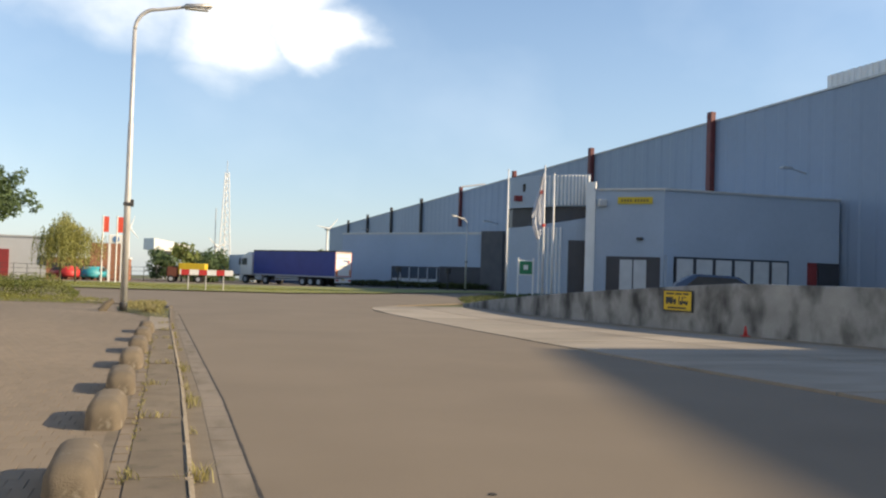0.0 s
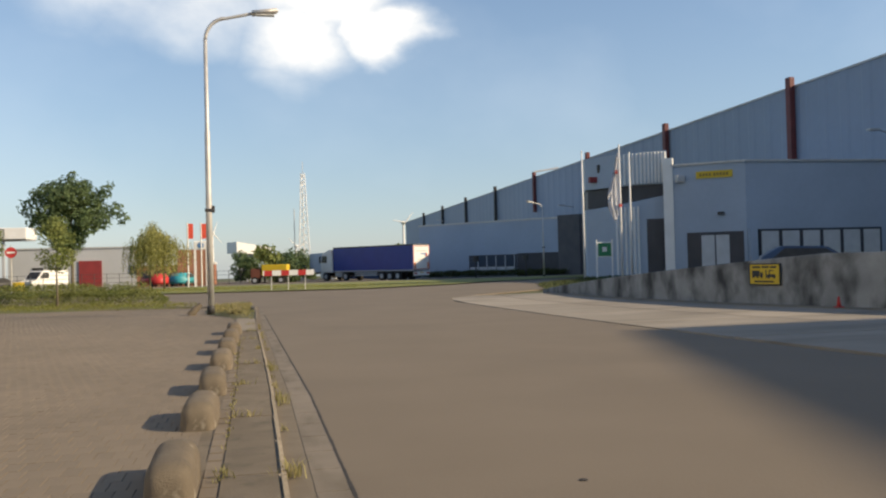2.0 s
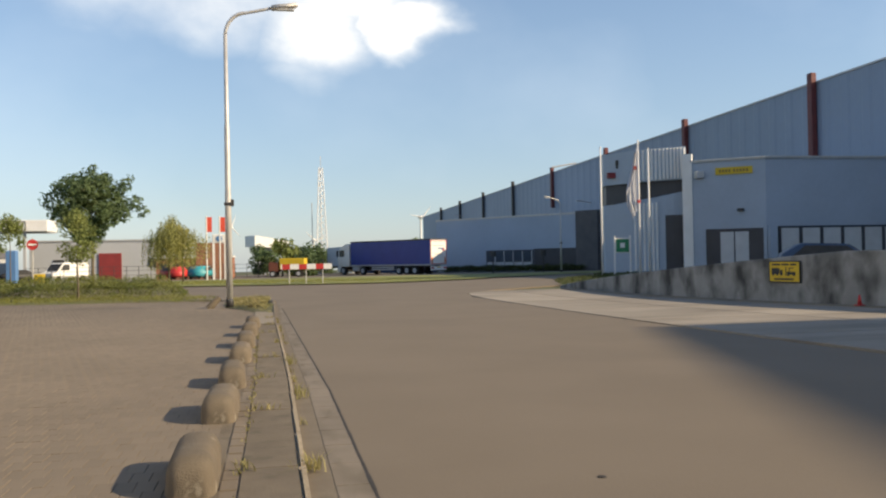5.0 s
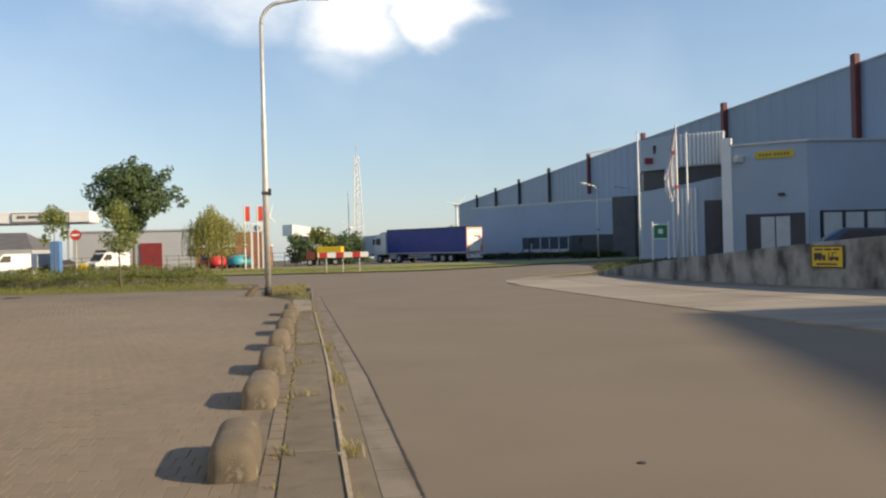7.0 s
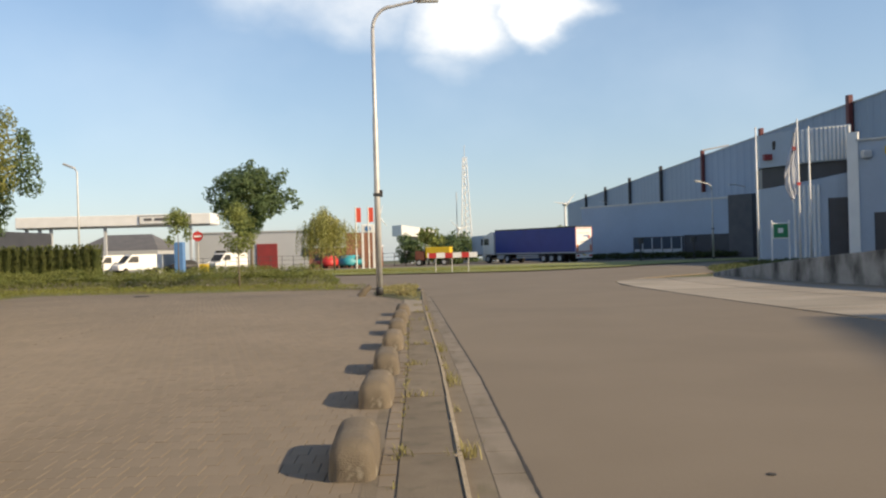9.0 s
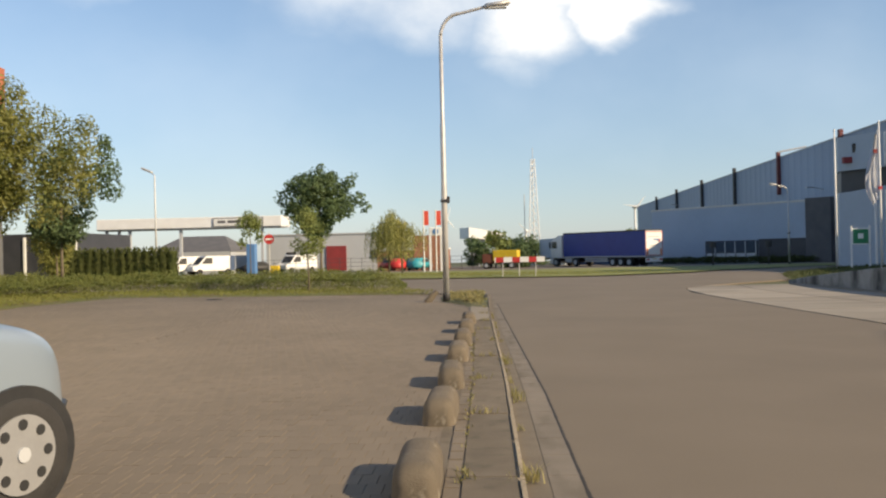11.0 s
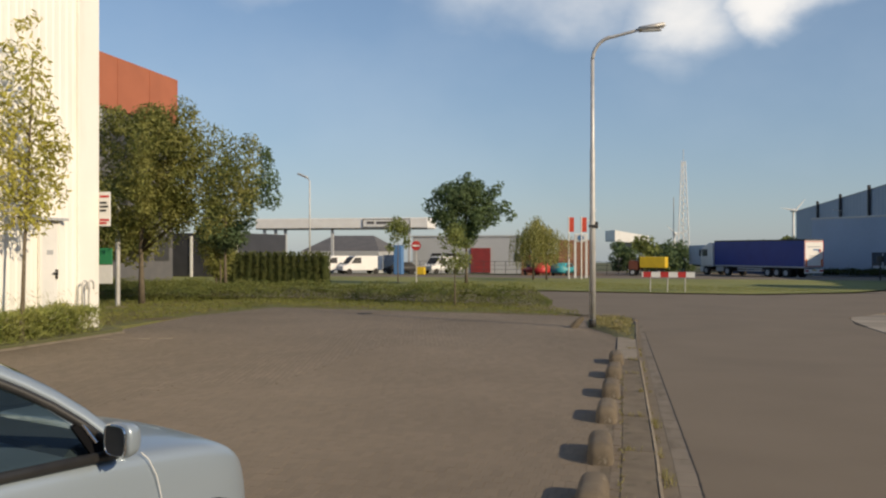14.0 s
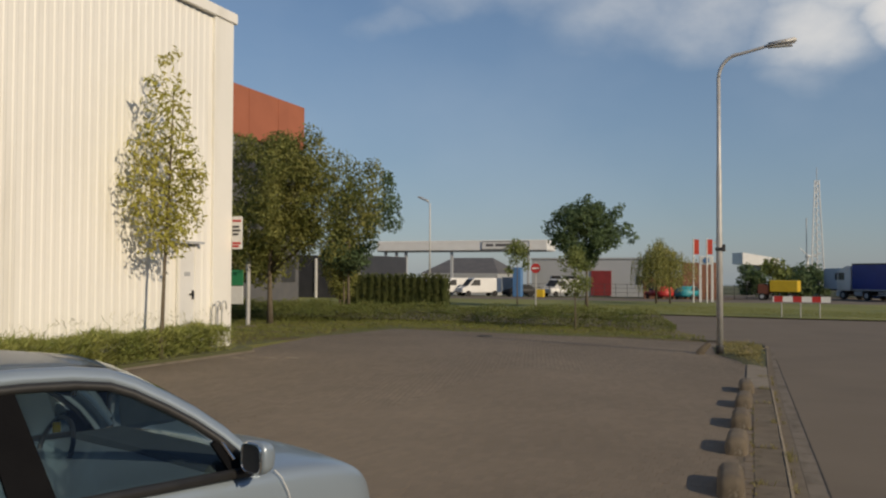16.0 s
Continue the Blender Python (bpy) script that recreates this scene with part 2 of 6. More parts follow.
EARTH = mat("earth", (0.10, 0.095, 0.045), (0.07, 0.085, 0.03), scale=0.2, fine=20, rough=0.95, bump=0.5, bump_d=0.03)
BLADE = leaf_mat("grass_blade", (0.155, 0.185, 0.036), (0.255, 0.235, 0.066))
WEED = leaf_mat("dry_weed", (0.24, 0.225, 0.085), (0.34, 0.29, 0.13))
SHRUB = leaf_mat("shrub_leaf", (0.105, 0.14, 0.034), (0.215, 0.215, 0.062))
BEDLEAF = leaf_mat("bed_leaf", (0.18, 0.225, 0.055), (0.33, 0.33, 0.10))
LEAF_D = leaf_mat("leaf_dark", (0.085, 0.135, 0.062), (0.155, 0.205, 0.085), 0.45)
LEAF_M = leaf_mat("leaf_mid", (0.165, 0.215, 0.062), (0.27, 0.29, 0.095), 0.45)
LEAF_Y = leaf_mat("leaf_yellow", (0.33, 0.33, 0.065), (0.47, 0.42, 0.10))
LEAF_O = leaf_mat("leaf_olive", (0.185, 0.215, 0.058), (0.32, 0.30, 0.092), 0.5)
NAVY = mat("dark_blue_paint", (0.045, 0.075, 0.13), (0.04, 0.066, 0.115), scale=2, rough=0.3, bump=0.02, coat=0.4)
LEAF_W = leaf_mat("leaf_willow", (0.27, 0.275, 0.085), (0.38, 0.36, 0.13), 0.5)
LEAF_C = leaf_mat("leaf_hedge", (0.062, 0.082, 0.027), (0.125, 0.135, 0.045), 0.3)
LEAF_H = leaf_mat("leaf_conifer", (0.05, 0.068, 0.024), (0.105, 0.12, 0.04), 0.25)
BARK = mat("bark", (0.16, 0.13, 0.09), (0.10, 0.08, 0.055), scale=9, fine=50, rough=0.95, bump=0.6)
GALV = mat("galvanised_steel", (0.55, 0.54, 0.52), (0.44, 0.43, 0.41), scale=4, fine=70, rough=0.5, metal=0.35, bump=0.05)
DARKM = mat("dark_metal", (0.03, 0.03, 0.032), (0.05, 0.048, 0.045), scale=5, rough=0.6, bump=0.05)
HALL = mat("hall_cladding", (0.250, 0.308, 0.392), (0.22, 0.274, 0.35), scale=0.12, fine=2, rough=0.55, bump=0.03)
HALL2 = mat("office_cladding", (0.365, 0.432, 0.515), (0.32, 0.38, 0.455), scale=0.3, fine=4, rough=0.6, bump=0.03)
ANNEX = mat("annex_cladding", (0.352, 0.425, 0.52), (0.31, 0.375, 0.46), scale=0.2, fine=3, rough=0.6, bump=0.03)
DARKBAND = mat("dark_cladding_and_recess", (0.035, 0.036, 0.042), (0.05, 0.05, 0.058), scale=1, rough=0.5, bump=0.03)
REDPIPE = mat("red_pipe", (0.17, 0.038, 0.034), (0.12, 0.03, 0.028), scale=2, rough=0.6, bump=0.05)
WHITE = mat("white_paint", (0.78, 0.77, 0.74), (0.70, 0.69, 0.66), scale=1.0, fine=20, rough=0.5, bump=0.03)
CREAM = mat("cream_cladding", (0.86, 0.835, 0.765), (0.82, 0.795, 0.725), scale=0.4, fine=6, rough=0.5, bump=0.03,
            stain=((0.70, 0.67, 0.59), (1.2, 1.2, 0.18), 0.56, 0.8))
TERRA = mat("terracotta_cladding", (0.38, 0.125, 0.066), (0.32, 0.105, 0.056), scale=0.5, fine=10, rough=0.8, bump=0.1)
GREYB = mat("grey_panel", (0.43, 0.44, 0.45), (0.39, 0.40, 0.41), scale=0.3, fine=3, rough=0.7, bump=0.03)
ROOFD = mat("dark_roof_and_recess", (0.09, 0.09, 0.095), (0.12, 0.115, 0.115), scale=1, rough=0.85, bump=0.2)
RED = mat("red_paint", (0.50, 0.035, 0.03), (0.42, 0.03, 0.028), scale=2, rough=0.5, bump=0.02)
BANNER = mat("banner_red", (0.72, 0.09, 0.05), (0.62, 0.07, 0.04), scale=2, rough=0.7, bump=0.03)
REDD = mat("dull_red", (0.25, 0.03, 0.03), (0.2, 0.026, 0.026), scale=1, rough=0.6, bump=0.03)
ORANGE = mat("orange_paint", (0.62, 0.16, 0.02), (0.55, 0.14, 0.02), scale=2, rough=0.5, bump=0.02)
YELLOW = mat("yellow_paint", (0.66, 0.45, 0.02), (0.58, 0.39, 0.02), scale=2, rough=0.5, bump=0.02)
OCHRE = mat("faded_lettering", (0.22, 0.14, 0.03), (0.17, 0.11, 0.025), scale=3, rough=0.6, bump=0)
BLUE = mat("blue_tarpaulin", (0.012, 0.035, 0.22), (0.016, 0.045, 0.27), scale=0.8, fine=6, rough=0.45, bump=0.15, bump_d=0.03)
BLUEP = mat("blue_paint", (0.09, 0.21, 0.42), (0.08, 0.18, 0.36), scale=1, rough=0.5, bump=0.02)
RIM = mat("worn_kerb_edge", (0.38, 0.322, 0.24), (0.23, 0.192, 0.14), scale=7, fine=90, rough=0.9, bump=0.45, rnd=0.1)
TEAL = mat("teal_paint", (0.03, 0.28, 0.32), (0.03, 0.24, 0.28), scale=1, rough=0.5, bump=0.02)
GREEN = mat("green_sign", (0.03, 0.22, 0.09), (0.03, 0.19, 0.08), scale=1, rough=0.5, bump=0.02)
BLACK = mat("black_plastic", (0.02, 0.02, 0.021), (0.03, 0.03, 0.03), scale=10, rough=0.5, bump=0.08)
RUBBER = mat("rubber", (0.022, 0.021, 0.02), (0.035, 0.032, 0.03), scale=6, rough=0.85, bump=0.2)
SILVER = mat("silver_blue_paint", (0.29, 0.345, 0.40), (0.275, 0.33, 0.38), scale=0.6, fine=200, rough=0.34, metal=0.3, bump=0.02, coat=0.6)
HUB = mat("wheel_cover", (0.40, 0.40, 0.40), (0.34, 0.34, 0.34), scale=4, rough=0.4, metal=0.4, bump=0.03)
TRIM = mat("chrome_trim", (0.75, 0.75, 0.75), (0.7, 0.7, 0.7), rough=0.15, metal=1.0, bump=0)
PILLAR = mat("black_pillar_trim", (0.004, 0.004, 0.005), (0.006, 0.006, 0.007), scale=6, rough=0.65, bump=0, spec=0.06)
STALK = leaf_mat("pale_stalk", (0.33, 0.33, 0.22), (0.45, 0.42, 0.30))
DULLOR = mat("dull_orange_wall", (0.33, 0.15, 0.085), (0.27, 0.12, 0.07), scale=0.6, rough=0.8, bump=0.05)
CONTBLUE = mat("container_blue", (0.035, 0.06, 0.13), (0.025, 0.045, 0.10), scale=0.8, rough=0.6, bump=0.05)
CONTRED = mat("container_rust_red", (0.22, 0.07, 0.035), (0.16, 0.05, 0.03), scale=0.8, rough=0.7, bump=0.05)
INTERIOR = mat("dark_upholstery", (0.05, 0.062, 0.072), (0.07, 0.082, 0.092), scale=6, rough=0.9, bump=0.2)
LIGHTRED = mat("tail_light", (0.45, 0.015, 0.012), (0.40, 0.012, 0.01), rough=0.15, bump=0)
LAMPGLASS = mat("lamp_glass", (0.6, 0.6, 0.58), (0.5, 0.5, 0.5), rough=0.2, bump=0)
GLASS = glass_mat("window_glass", (0.10, 0.12, 0.13), 0.03, 0.3)
CARGLASS = thin_glass("car_glass", (0.38, 0.49, 0.53))
# also carries the reflection coloured into the annex's lower panes
PALEPANE = mat("blind_and_reflection", (0.55, 0.56, 0.56), (0.48, 0.49, 0.49), scale=2, rough=0.8, bump=0.05)
SIGNW = mat("sign_white", (0.72, 0.71, 0.68), (0.66, 0.65, 0.62), rough=0.5, bump=0)
CLOTH = mat("flag_cloth", (0.72, 0.72, 0.74), (0.66, 0.66, 0.69), scale=2, rough=0.8, bump=0.1)


# ------------------------------------------------------------------ mesh helpers
def finish(name, bm, material, parent=None, label="", smooth=False, at=None):
    bmesh.ops.recalc_face_normals(bm, faces=bm.faces)
    me = bpy.data.meshes.new(name)
    bm.to_mesh(me)
    bm.free()
    for p in me.polygons:
        p.use_smooth = smooth
    if material:
        me.materials.append(material)
    ob = new(name, me)
    if parent:
        ob.parent = parent
    if at is not None:
        ob.matrix_basis = at
    if label:
        tagged(ob, label)
    return ob


def part(name, bm, material, parent, label="", smooth=False, at=None):
    return finish(name, bm, material, parent, label, smooth, at)


def thing(name, label, category, m=None, group="", kind=""):
    ob = new(name)
    ob.empty_display_size = 0.2
    if m is not None:
        ob.matrix_basis = m
    return tagged(ob, label, category, group, kind)


def box(x0, x1, y0, y1, z0, z1, bevel=0.0, bm=None, seg=1):
    b = bmesh.new()
    bmesh.ops.create_cube(b, size=1)
    for v in b.verts:
        v.co = Vector((x0 + (v.co.x + .5) * (x1 - x0), y0 + (v.co.y + .5) * (y1 - y0), z0 + (v.co.z + .5) * (z1 - z0)))
    if bevel:
        bmesh.ops.bevel(b, geom=list(b.edges), offset=bevel, segments=seg, affect="EDGES")
    return join(bm, b)


def join(bm, b):
    if bm is None:
        return b
    me = bpy.data.meshes.new("tmp")
    b.to_mesh(me)
    b.free()
    bm.from_mesh(me)
    bpy.data.meshes.remove(me)
    return bm


def prism(poly, z0, z1, bm=None):
    """An upright prism over a plan; z0 and z1 may be functions of x and y."""
    b = bm or bmesh.new()
    f0 = z0 if callable(z0) else (lambda x, y: z0)
    f1 = z1 if callable(z1) else (lambda x, y: z1)
    lo = [b.verts.new((x, y, f0(x, y))) for x, y in poly]
    hi = [b.verts.new((x, y, f1(x, y))) for x, y in poly]
    b.faces.new(lo[::-1])
    b.faces.new(hi)
    n = len(poly)
    for k in range(n):
        b.faces.new((lo[k], lo[(k + 1) % n], hi[(k + 1) % n], hi[k]))
    return b


def extrude_profile(prof, y0, y1, bm=None):
    """A profile of (x, z) swept along y."""
    b = bm or bmesh.new()
    a = [b.verts.new((x, y0, z)) for x, z in prof]
    c = [b.verts.new((x, y1, z)) for x, z in prof]
    b.faces.new(a)
    b.faces.new(c[::-1])
    n = len(prof)
    for k in range(n):
        b.faces.new((a[k], a[(k + 1) % n], c[(k + 1) % n], c[k]))
    return b


def tube(pts, radii, seg=10, bm=None, cap=True):
    """A round tube along points, with a radius at each."""
    b = bm or bmesh.new()
    pts = [Vector(p) for p in pts]
    if isinstance(radii, (int, float)):
        radii = [radii] * len(pts)
    rings, ref = [], None
    for k, p in enumerate(pts):
        d = (pts[min(k + 1, len(pts) - 1)] - pts[max(k - 1, 0)]).normalized()
        if ref is None:
            ref = d.orthogonal().normalized()
        ref = (ref - d * ref.dot(d)).normalized()
        o = d.cross(ref)
        rings.append([b.verts.new(p + (ref * math.cos(2 * math.pi * s / seg) + o * math.sin(2 * math.pi * s / seg)) * radii[k]) for s in range(seg)])
    for a, c in zip(rings, rings[1:]):
        for s in range(seg):
            b.faces.new((a[s], a[(s + 1) % seg], c[(s + 1) % seg], c[s]))
    if cap:
        b.faces.new(rings[0][::-1])
        b.faces.new(rings[-1])
    return b


def disc(c, axis, r, h, seg=24, bm=None):
    c, axis = Vector(c), Vector(axis).normalized()
    return tube([c - axis * h / 2, c + axis * h / 2], r, seg, bm)


def sheet(poly, zf, material, name, label, category, cut=3.0, thick=0.0):
    """A ground sheet over a plan, following zf(y)."""
    b = bmesh.new()
    b.faces.new([b.verts.new((x, y, 0)) for x, y in poly])
    ys = [p[1] for p in poly]
    y = math.floor(min(ys)) + cut
    while y < max(ys):
        bmesh.ops.bisect_plane(b, geom=list(b.verts) + list(b.edges) + list(b.faces), plane_co=(0, y, 0), plane_no=(0, 1, 0))
        y += cut if y < 60 else cut * 4
    for v in b.verts:
        v.co.z = zf(v.co.y)
    if thick:
        r = bmesh.ops.extrude_face_region(b, geom=list(b.faces))
        for v in r["geom"]:
            if isinstance(v, bmesh.types.BMVert):
                v.co.z -= thick
    ob = finish(name, b, material)
    return tagged(ob, label, category, kind="structure")


def text(body, size, material, name, parent, m, label="", width=None):
    cu = bpy.data.curves.new(name, "FONT")
    cu.body, cu.size, cu.extrude, cu.align_x, cu.align_y = body, size, 0.002, "CENTER", "CENTER"
    tmp = bpy.data.objects.new("tmp", cu)
    scene.collection.objects.link(tmp)
    bpy.context.view_layer.update()
    me = bpy.data.meshes.new_from_object(tmp.evaluated_get(bpy.context.evaluated_depsgraph_get()))
    bpy.data.objects.remove(tmp)
    me.name = name
    me.materials.clear()
    me.materials.append(material)
    if width:
        xs = [v.co.x for v in me.vertices]
        k = width / max(1e-6, max(xs) - min(xs))
        for v in me.vertices:
            v.co.x *= k
    ob = new(name, me)
    ob.parent = parent
    ob.matrix_basis = m
    if label:
        tagged(ob, label)
    return ob


def leaf_cloud(centers, count, size, rng, squash=0.8, droop=0.0):
    """Many small leaf clumps round given (centre, radius) blobs, as bent quads."""
    verts, faces = [], []
    tot = sum(r ** 2 for _, r in centers)
    for c, r in centers:
        for _ in range(max(3, int(count * r ** 2 / tot))):
            d = Vector((rng.gauss(0, 1), rng.gauss(0, 1), rng.gauss(0, 1))).normalized()
            p = Vector(c) + d * r * (0.35 + 0.75 * rng.random() ** 0.6)
            n = (d + Vector((rng.gauss(0, .7), rng.gauss(0, .7), rng.gauss(0, .7) + .3))).normalized()
            u = n.orthogonal().normalized()
            u = (u * math.cos(a := rng.uniform(0, 6.28)) + n.cross(u) * math.sin(a)).normalized()
            w = n.cross(u)
            if droop:
                u = (u * (1 - droop) + Vector((0, 0, -1)) * droop).normalized()
            s = size * rng.uniform(0.6, 1.3)
            k = len(verts)
            verts += [p - u * s, p + w * s * .45 * squash + n * s * .12, p + u * s, p - w * s * .45 * squash + n * s * .12]
            faces += [(k, k + 1, k + 2), (k, k + 2, k + 3)]
    me = bpy.data.meshes.new("leaves")
    me.from_pydata([tuple(v) for v in verts], [], faces)
    return me


def tree(name, label, base, height, crown_base, blobs, leaf, count, size, r=0.08, lean=(0, 0), seed=1, droop=0.0, group="", limbs=7):
    """Tapered trunk, limbs that reach the blobs of the crown, and leaf clumps. Blobs: (dx, dy, z, radius)."""
    rng = random.Random(seed)
    t = thing(name, label, "tree", pose(*base), group)
    top = height * 0.86
    pts = [(lean[0] * k / 6 + rng.uniform(-.3, .3) * r, lean[1] * k / 6 + rng.uniform(-.3, .3) * r, top * k / 6) for k in range(7)]
    b = tube(pts, [r * (1.25 if k == 0 else 1 - 0.13 * k) for k in range(7)], 9)
    part("trunk", b, BARK, t, smooth=True)
    big = sorted(blobs, key=lambda q: -q[3])[:limbs]
    for dx, dy, z, rr in big:
        z0 = max(crown_base * .85, min(z - 0.6 * abs(dx) - .3 * rr, top * .9))
        f = z0 / top
        s = Vector((lean[0] * f, lean[1] * f, z0))
        e = Vector((dx, dy, z))
        mid = s.lerp(e, .5) + Vector((rng.uniform(-.1, .1), rng.uniform(-.1, .1), .12 * (e - s).length))
        part("limb", tube([s, mid, e], [r * .45, r * .28, r * .1], 6), BARK, t, smooth=True)
    me = leaf_cloud([((dx, dy, z), rr) for dx, dy, z, rr in blobs], count, size, rng, droop=droop)
    me.materials.append(leaf)
    ob = new("crown", me)
    ob.parent = t
    return t


def blob_crown(rng, n, rx, rz, zc, r0, r1, taper=0.0):
    """Blobs spread through an egg-shaped crown."""
    out = []
    for _ in range(n):
        a, u = rng.uniform(0, 6.283), rng.uniform(-1, 1)
        k = math.sqrt(max(0, 1 - u * u)) * rng.uniform(.35, 1.0) * (1 - taper * u)
        out.append((rx * k * math.cos(a), rx * k * math.sin(a), zc + rz * u, rng.uniform(r0, r1)))
    return out


def fall(y):
    """The slight fall of kerb, lot and road along y."""
    return -0.0052 * max(-40.0, min(y, 26.0))


def gz(y):
    """Level of road and land: a slight fall near by, level, then falling gently far off."""
    return -0.05 + fall(y) - 0.0125 * max(0.0, y - 45)


# ------------------------------------------------------------------ ground
sheet([(-900, -300), (900, -300), (900, 1500), (-900, 1500)], lambda y: gz(y) - 0.06, EARTH, "ground", "flat grassy land reaching the horizon", "ground", cut=10)
sheet([(0.3, -40), (8.6, -40), (7.4, 4), (7.0, 9), (6.75, 14), (6.5, 22), (6.5, 26), (6.9, 28.5), (8.6, 31.0), (12, 34), (20, 38.5), (30, 41), (34, 60), (34, 68), (24, 62), (15, 52), (11, 45.5),
       (6, 42.6), (1.9, 43.0), (-4, 44.4), (-60, 52), (-60, 42), (-12.5, 35.5), (-5.2, 32.4), (-2.8, 29.6), (-1.3, 27.4), (0.0, 26.7), (0.2, 25.6)],
      gz, ASPHALT, "road", "worn grey-brown asphalt road with a wide bend", "road", thick=0.05)
sheet([(-80, 82), (60, 76), (60, 90), (-80, 98)], lambda y: gz(y) + 0.01, ASPHALT, "road_far", "far grey asphalt street", "road", cut=4)
sheet([(-60, 52.1), (-4, 44.5), (1.9, 43.1), (6, 42.7), (10.9, 45.6), (14.5, 52), (22, 60), (34, 68.2), (34, 76), (-80, 82)],
      lambda y: gz(y) + 0.05, GRASS, "lawn", "mown green lawn beside the junction", "lawn", cut=3)
lot = sheet([(-30, -40), (0.02, -40), (0.02, 17), (-0.12, 25.14), (-1.29, 26.62), (-3.97, 27.3), (-12.66, 28.78), (-13.49, 24.24), (-12.66, 18.4), (-30, 18.2)],
            lambda y: 0, CLINKER, "parking_lot", "brown clinker-paved parking lot", "pavement", cut=2.0)


def lz(x, y=0):
    """Level of the parking lot: a slight crown away from the kerb."""
    u = min(1.0, max(0.0, (-x - 0.25) / 1.6))
    w = min(1.0, max(0.0, (12.7 + x) / 6.0))
    v = min(1.0, max(0.0, (22 - y) / 14))
    return 0.02 * u * u * (3 - 2 * u) * w * v + fall(y)


bm = bmesh.new()
bm.from_mesh(lot.data)
for k in range(24):
    bmesh.ops.bisect_plane(bm, geom=list(bm.verts) + list(bm.edges) + list(bm.faces), plane_co=(-.2 - (.25 * k if k < 9 else 2 + .7 * (k - 8)), 0, 0), plane_no=(1, 0, 0))
for v in bm.verts:
    v.co.z = lz(v.co.x, v.co.y) - 0.004
r = bmesh.ops.extrude_face_region(bm, geom=list(bm.faces))
for v in r["geom"]:
    if isinstance(v, bmesh.types.BMVert):
        v.co.z -= .2
bmesh.ops.recalc_face_normals(bm, faces=bm.faces)
bm.to_mesh(lot.data)
bm.free()
# ------------------------------------------------------------------ kerb, gutter, bollards
def kx(y):
    """Road-side edge of the kerb."""
    return 0.432 - 0.012 * max(0.0, min(y, 17.0) - 8.0)


def sx(y):
    """Line of the joint between gutter and asphalt."""
    return 0.772 - 0.0175 * max(0.0, min(y, 22.0) - 7.2)


def skew_box(x0f, x1f, y0, y1, z0, z1, bm=None, bev=0.012):
    b = bmesh.new()
    vs = [b.verts.new((f(y), y, z)) for z in (z0, z1) for f, y in ((x0f, y0), (x1f, y0), (x1f, y1), (x0f, y1))]
    for q in ((3, 2, 1, 0), (4, 5, 6, 7), (0, 1, 5, 4), (1, 2, 6, 5), (2, 3, 7, 6), (3, 0, 4, 7)):
        b.faces.new([vs[k] for k in q])
    if bev:
        bmesh.ops.bevel(b, geom=[e for e in b.edges if e.verts[0].co.z > z1 - 1e-4 and e.verts[1].co.z > z1 - 1e-4], offset=bev, segments=2, affect="EDGES")
    return join(bm, b)


FALL = pose(0, 0, 0, math.degrees(math.atan(-0.0052)))
kerb = thing("kerb", "weathered concrete kerb of long slabs with weeds in its joints", "kerb", FALL, kind="structure")
y = -7.315
rng = random.Random(4)
while y < 15.2:
    y1 = y + 1.893
    part("slab", skew_box(lambda v: kx(v) - 0.335, lambda v: kx(v) - .03, y + .005, y1 - .005, -0.16, 0.012 + rng.uniform(-.004, .004), bev=.006), KERBC, kerb)
    for k in range(9):
        part("border_brick", skew_box(lambda v: kx(v) - 0.43, lambda v: kx(v) - 0.338, y + .21 * k + .004, y + .21 * k + .206, -0.1, 0.008 + rng.uniform(-.004, .004), bev=.006), PAVER, kerb)
    for k in range(2):
        part("edge_stone", skew_box(lambda v: kx(v) - .038 - .006 * noise.noise((v * 3.1, k, 0)), lambda v: kx(v) + .012, y + .9465 * k + .004, y + .9465 * k + .943, -0.2, 0.014 + rng.uniform(-.003, .004), bev=.021), RIM, kerb)
    y = y1
part("bedding", skew_box(lambda v: kx(v) - .46, lambda v: kx(v) - .005, -7.31, 19.4, -.2, .004, bev=0), KERBC, kerb)
part("landing", prism([(kx(15) - .43, 15.42), (kx(15) - .05, 15.42), (kx(18) - .05, 19.4), (kx(18) - .46, 19.8)], -0.1, 0.02), CONC, kerb)
y = 15.42
while y < 25:
    part("edge_stone", skew_box(lambda v: kx(v) - 0.05, kx, y + .006, y + .9, -0.2, 0.02, bev=.02), CONC, kerb)
    y += .906
a = [(0.31, 25.6), (0.16, 26.45), (-0.39, 27.13), (-1.3, 27.64), (-2.48, 28.55), (-3.45, 30.16), (-4.76, 32.01), (-7.59, 33.52)]
for p, q in zip(a, a[1:]):
    part("edge_stone", tube([(p[0], p[1], -.03), (q[0], q[1], -.03)], 0.06, 8), CONC, kerb)

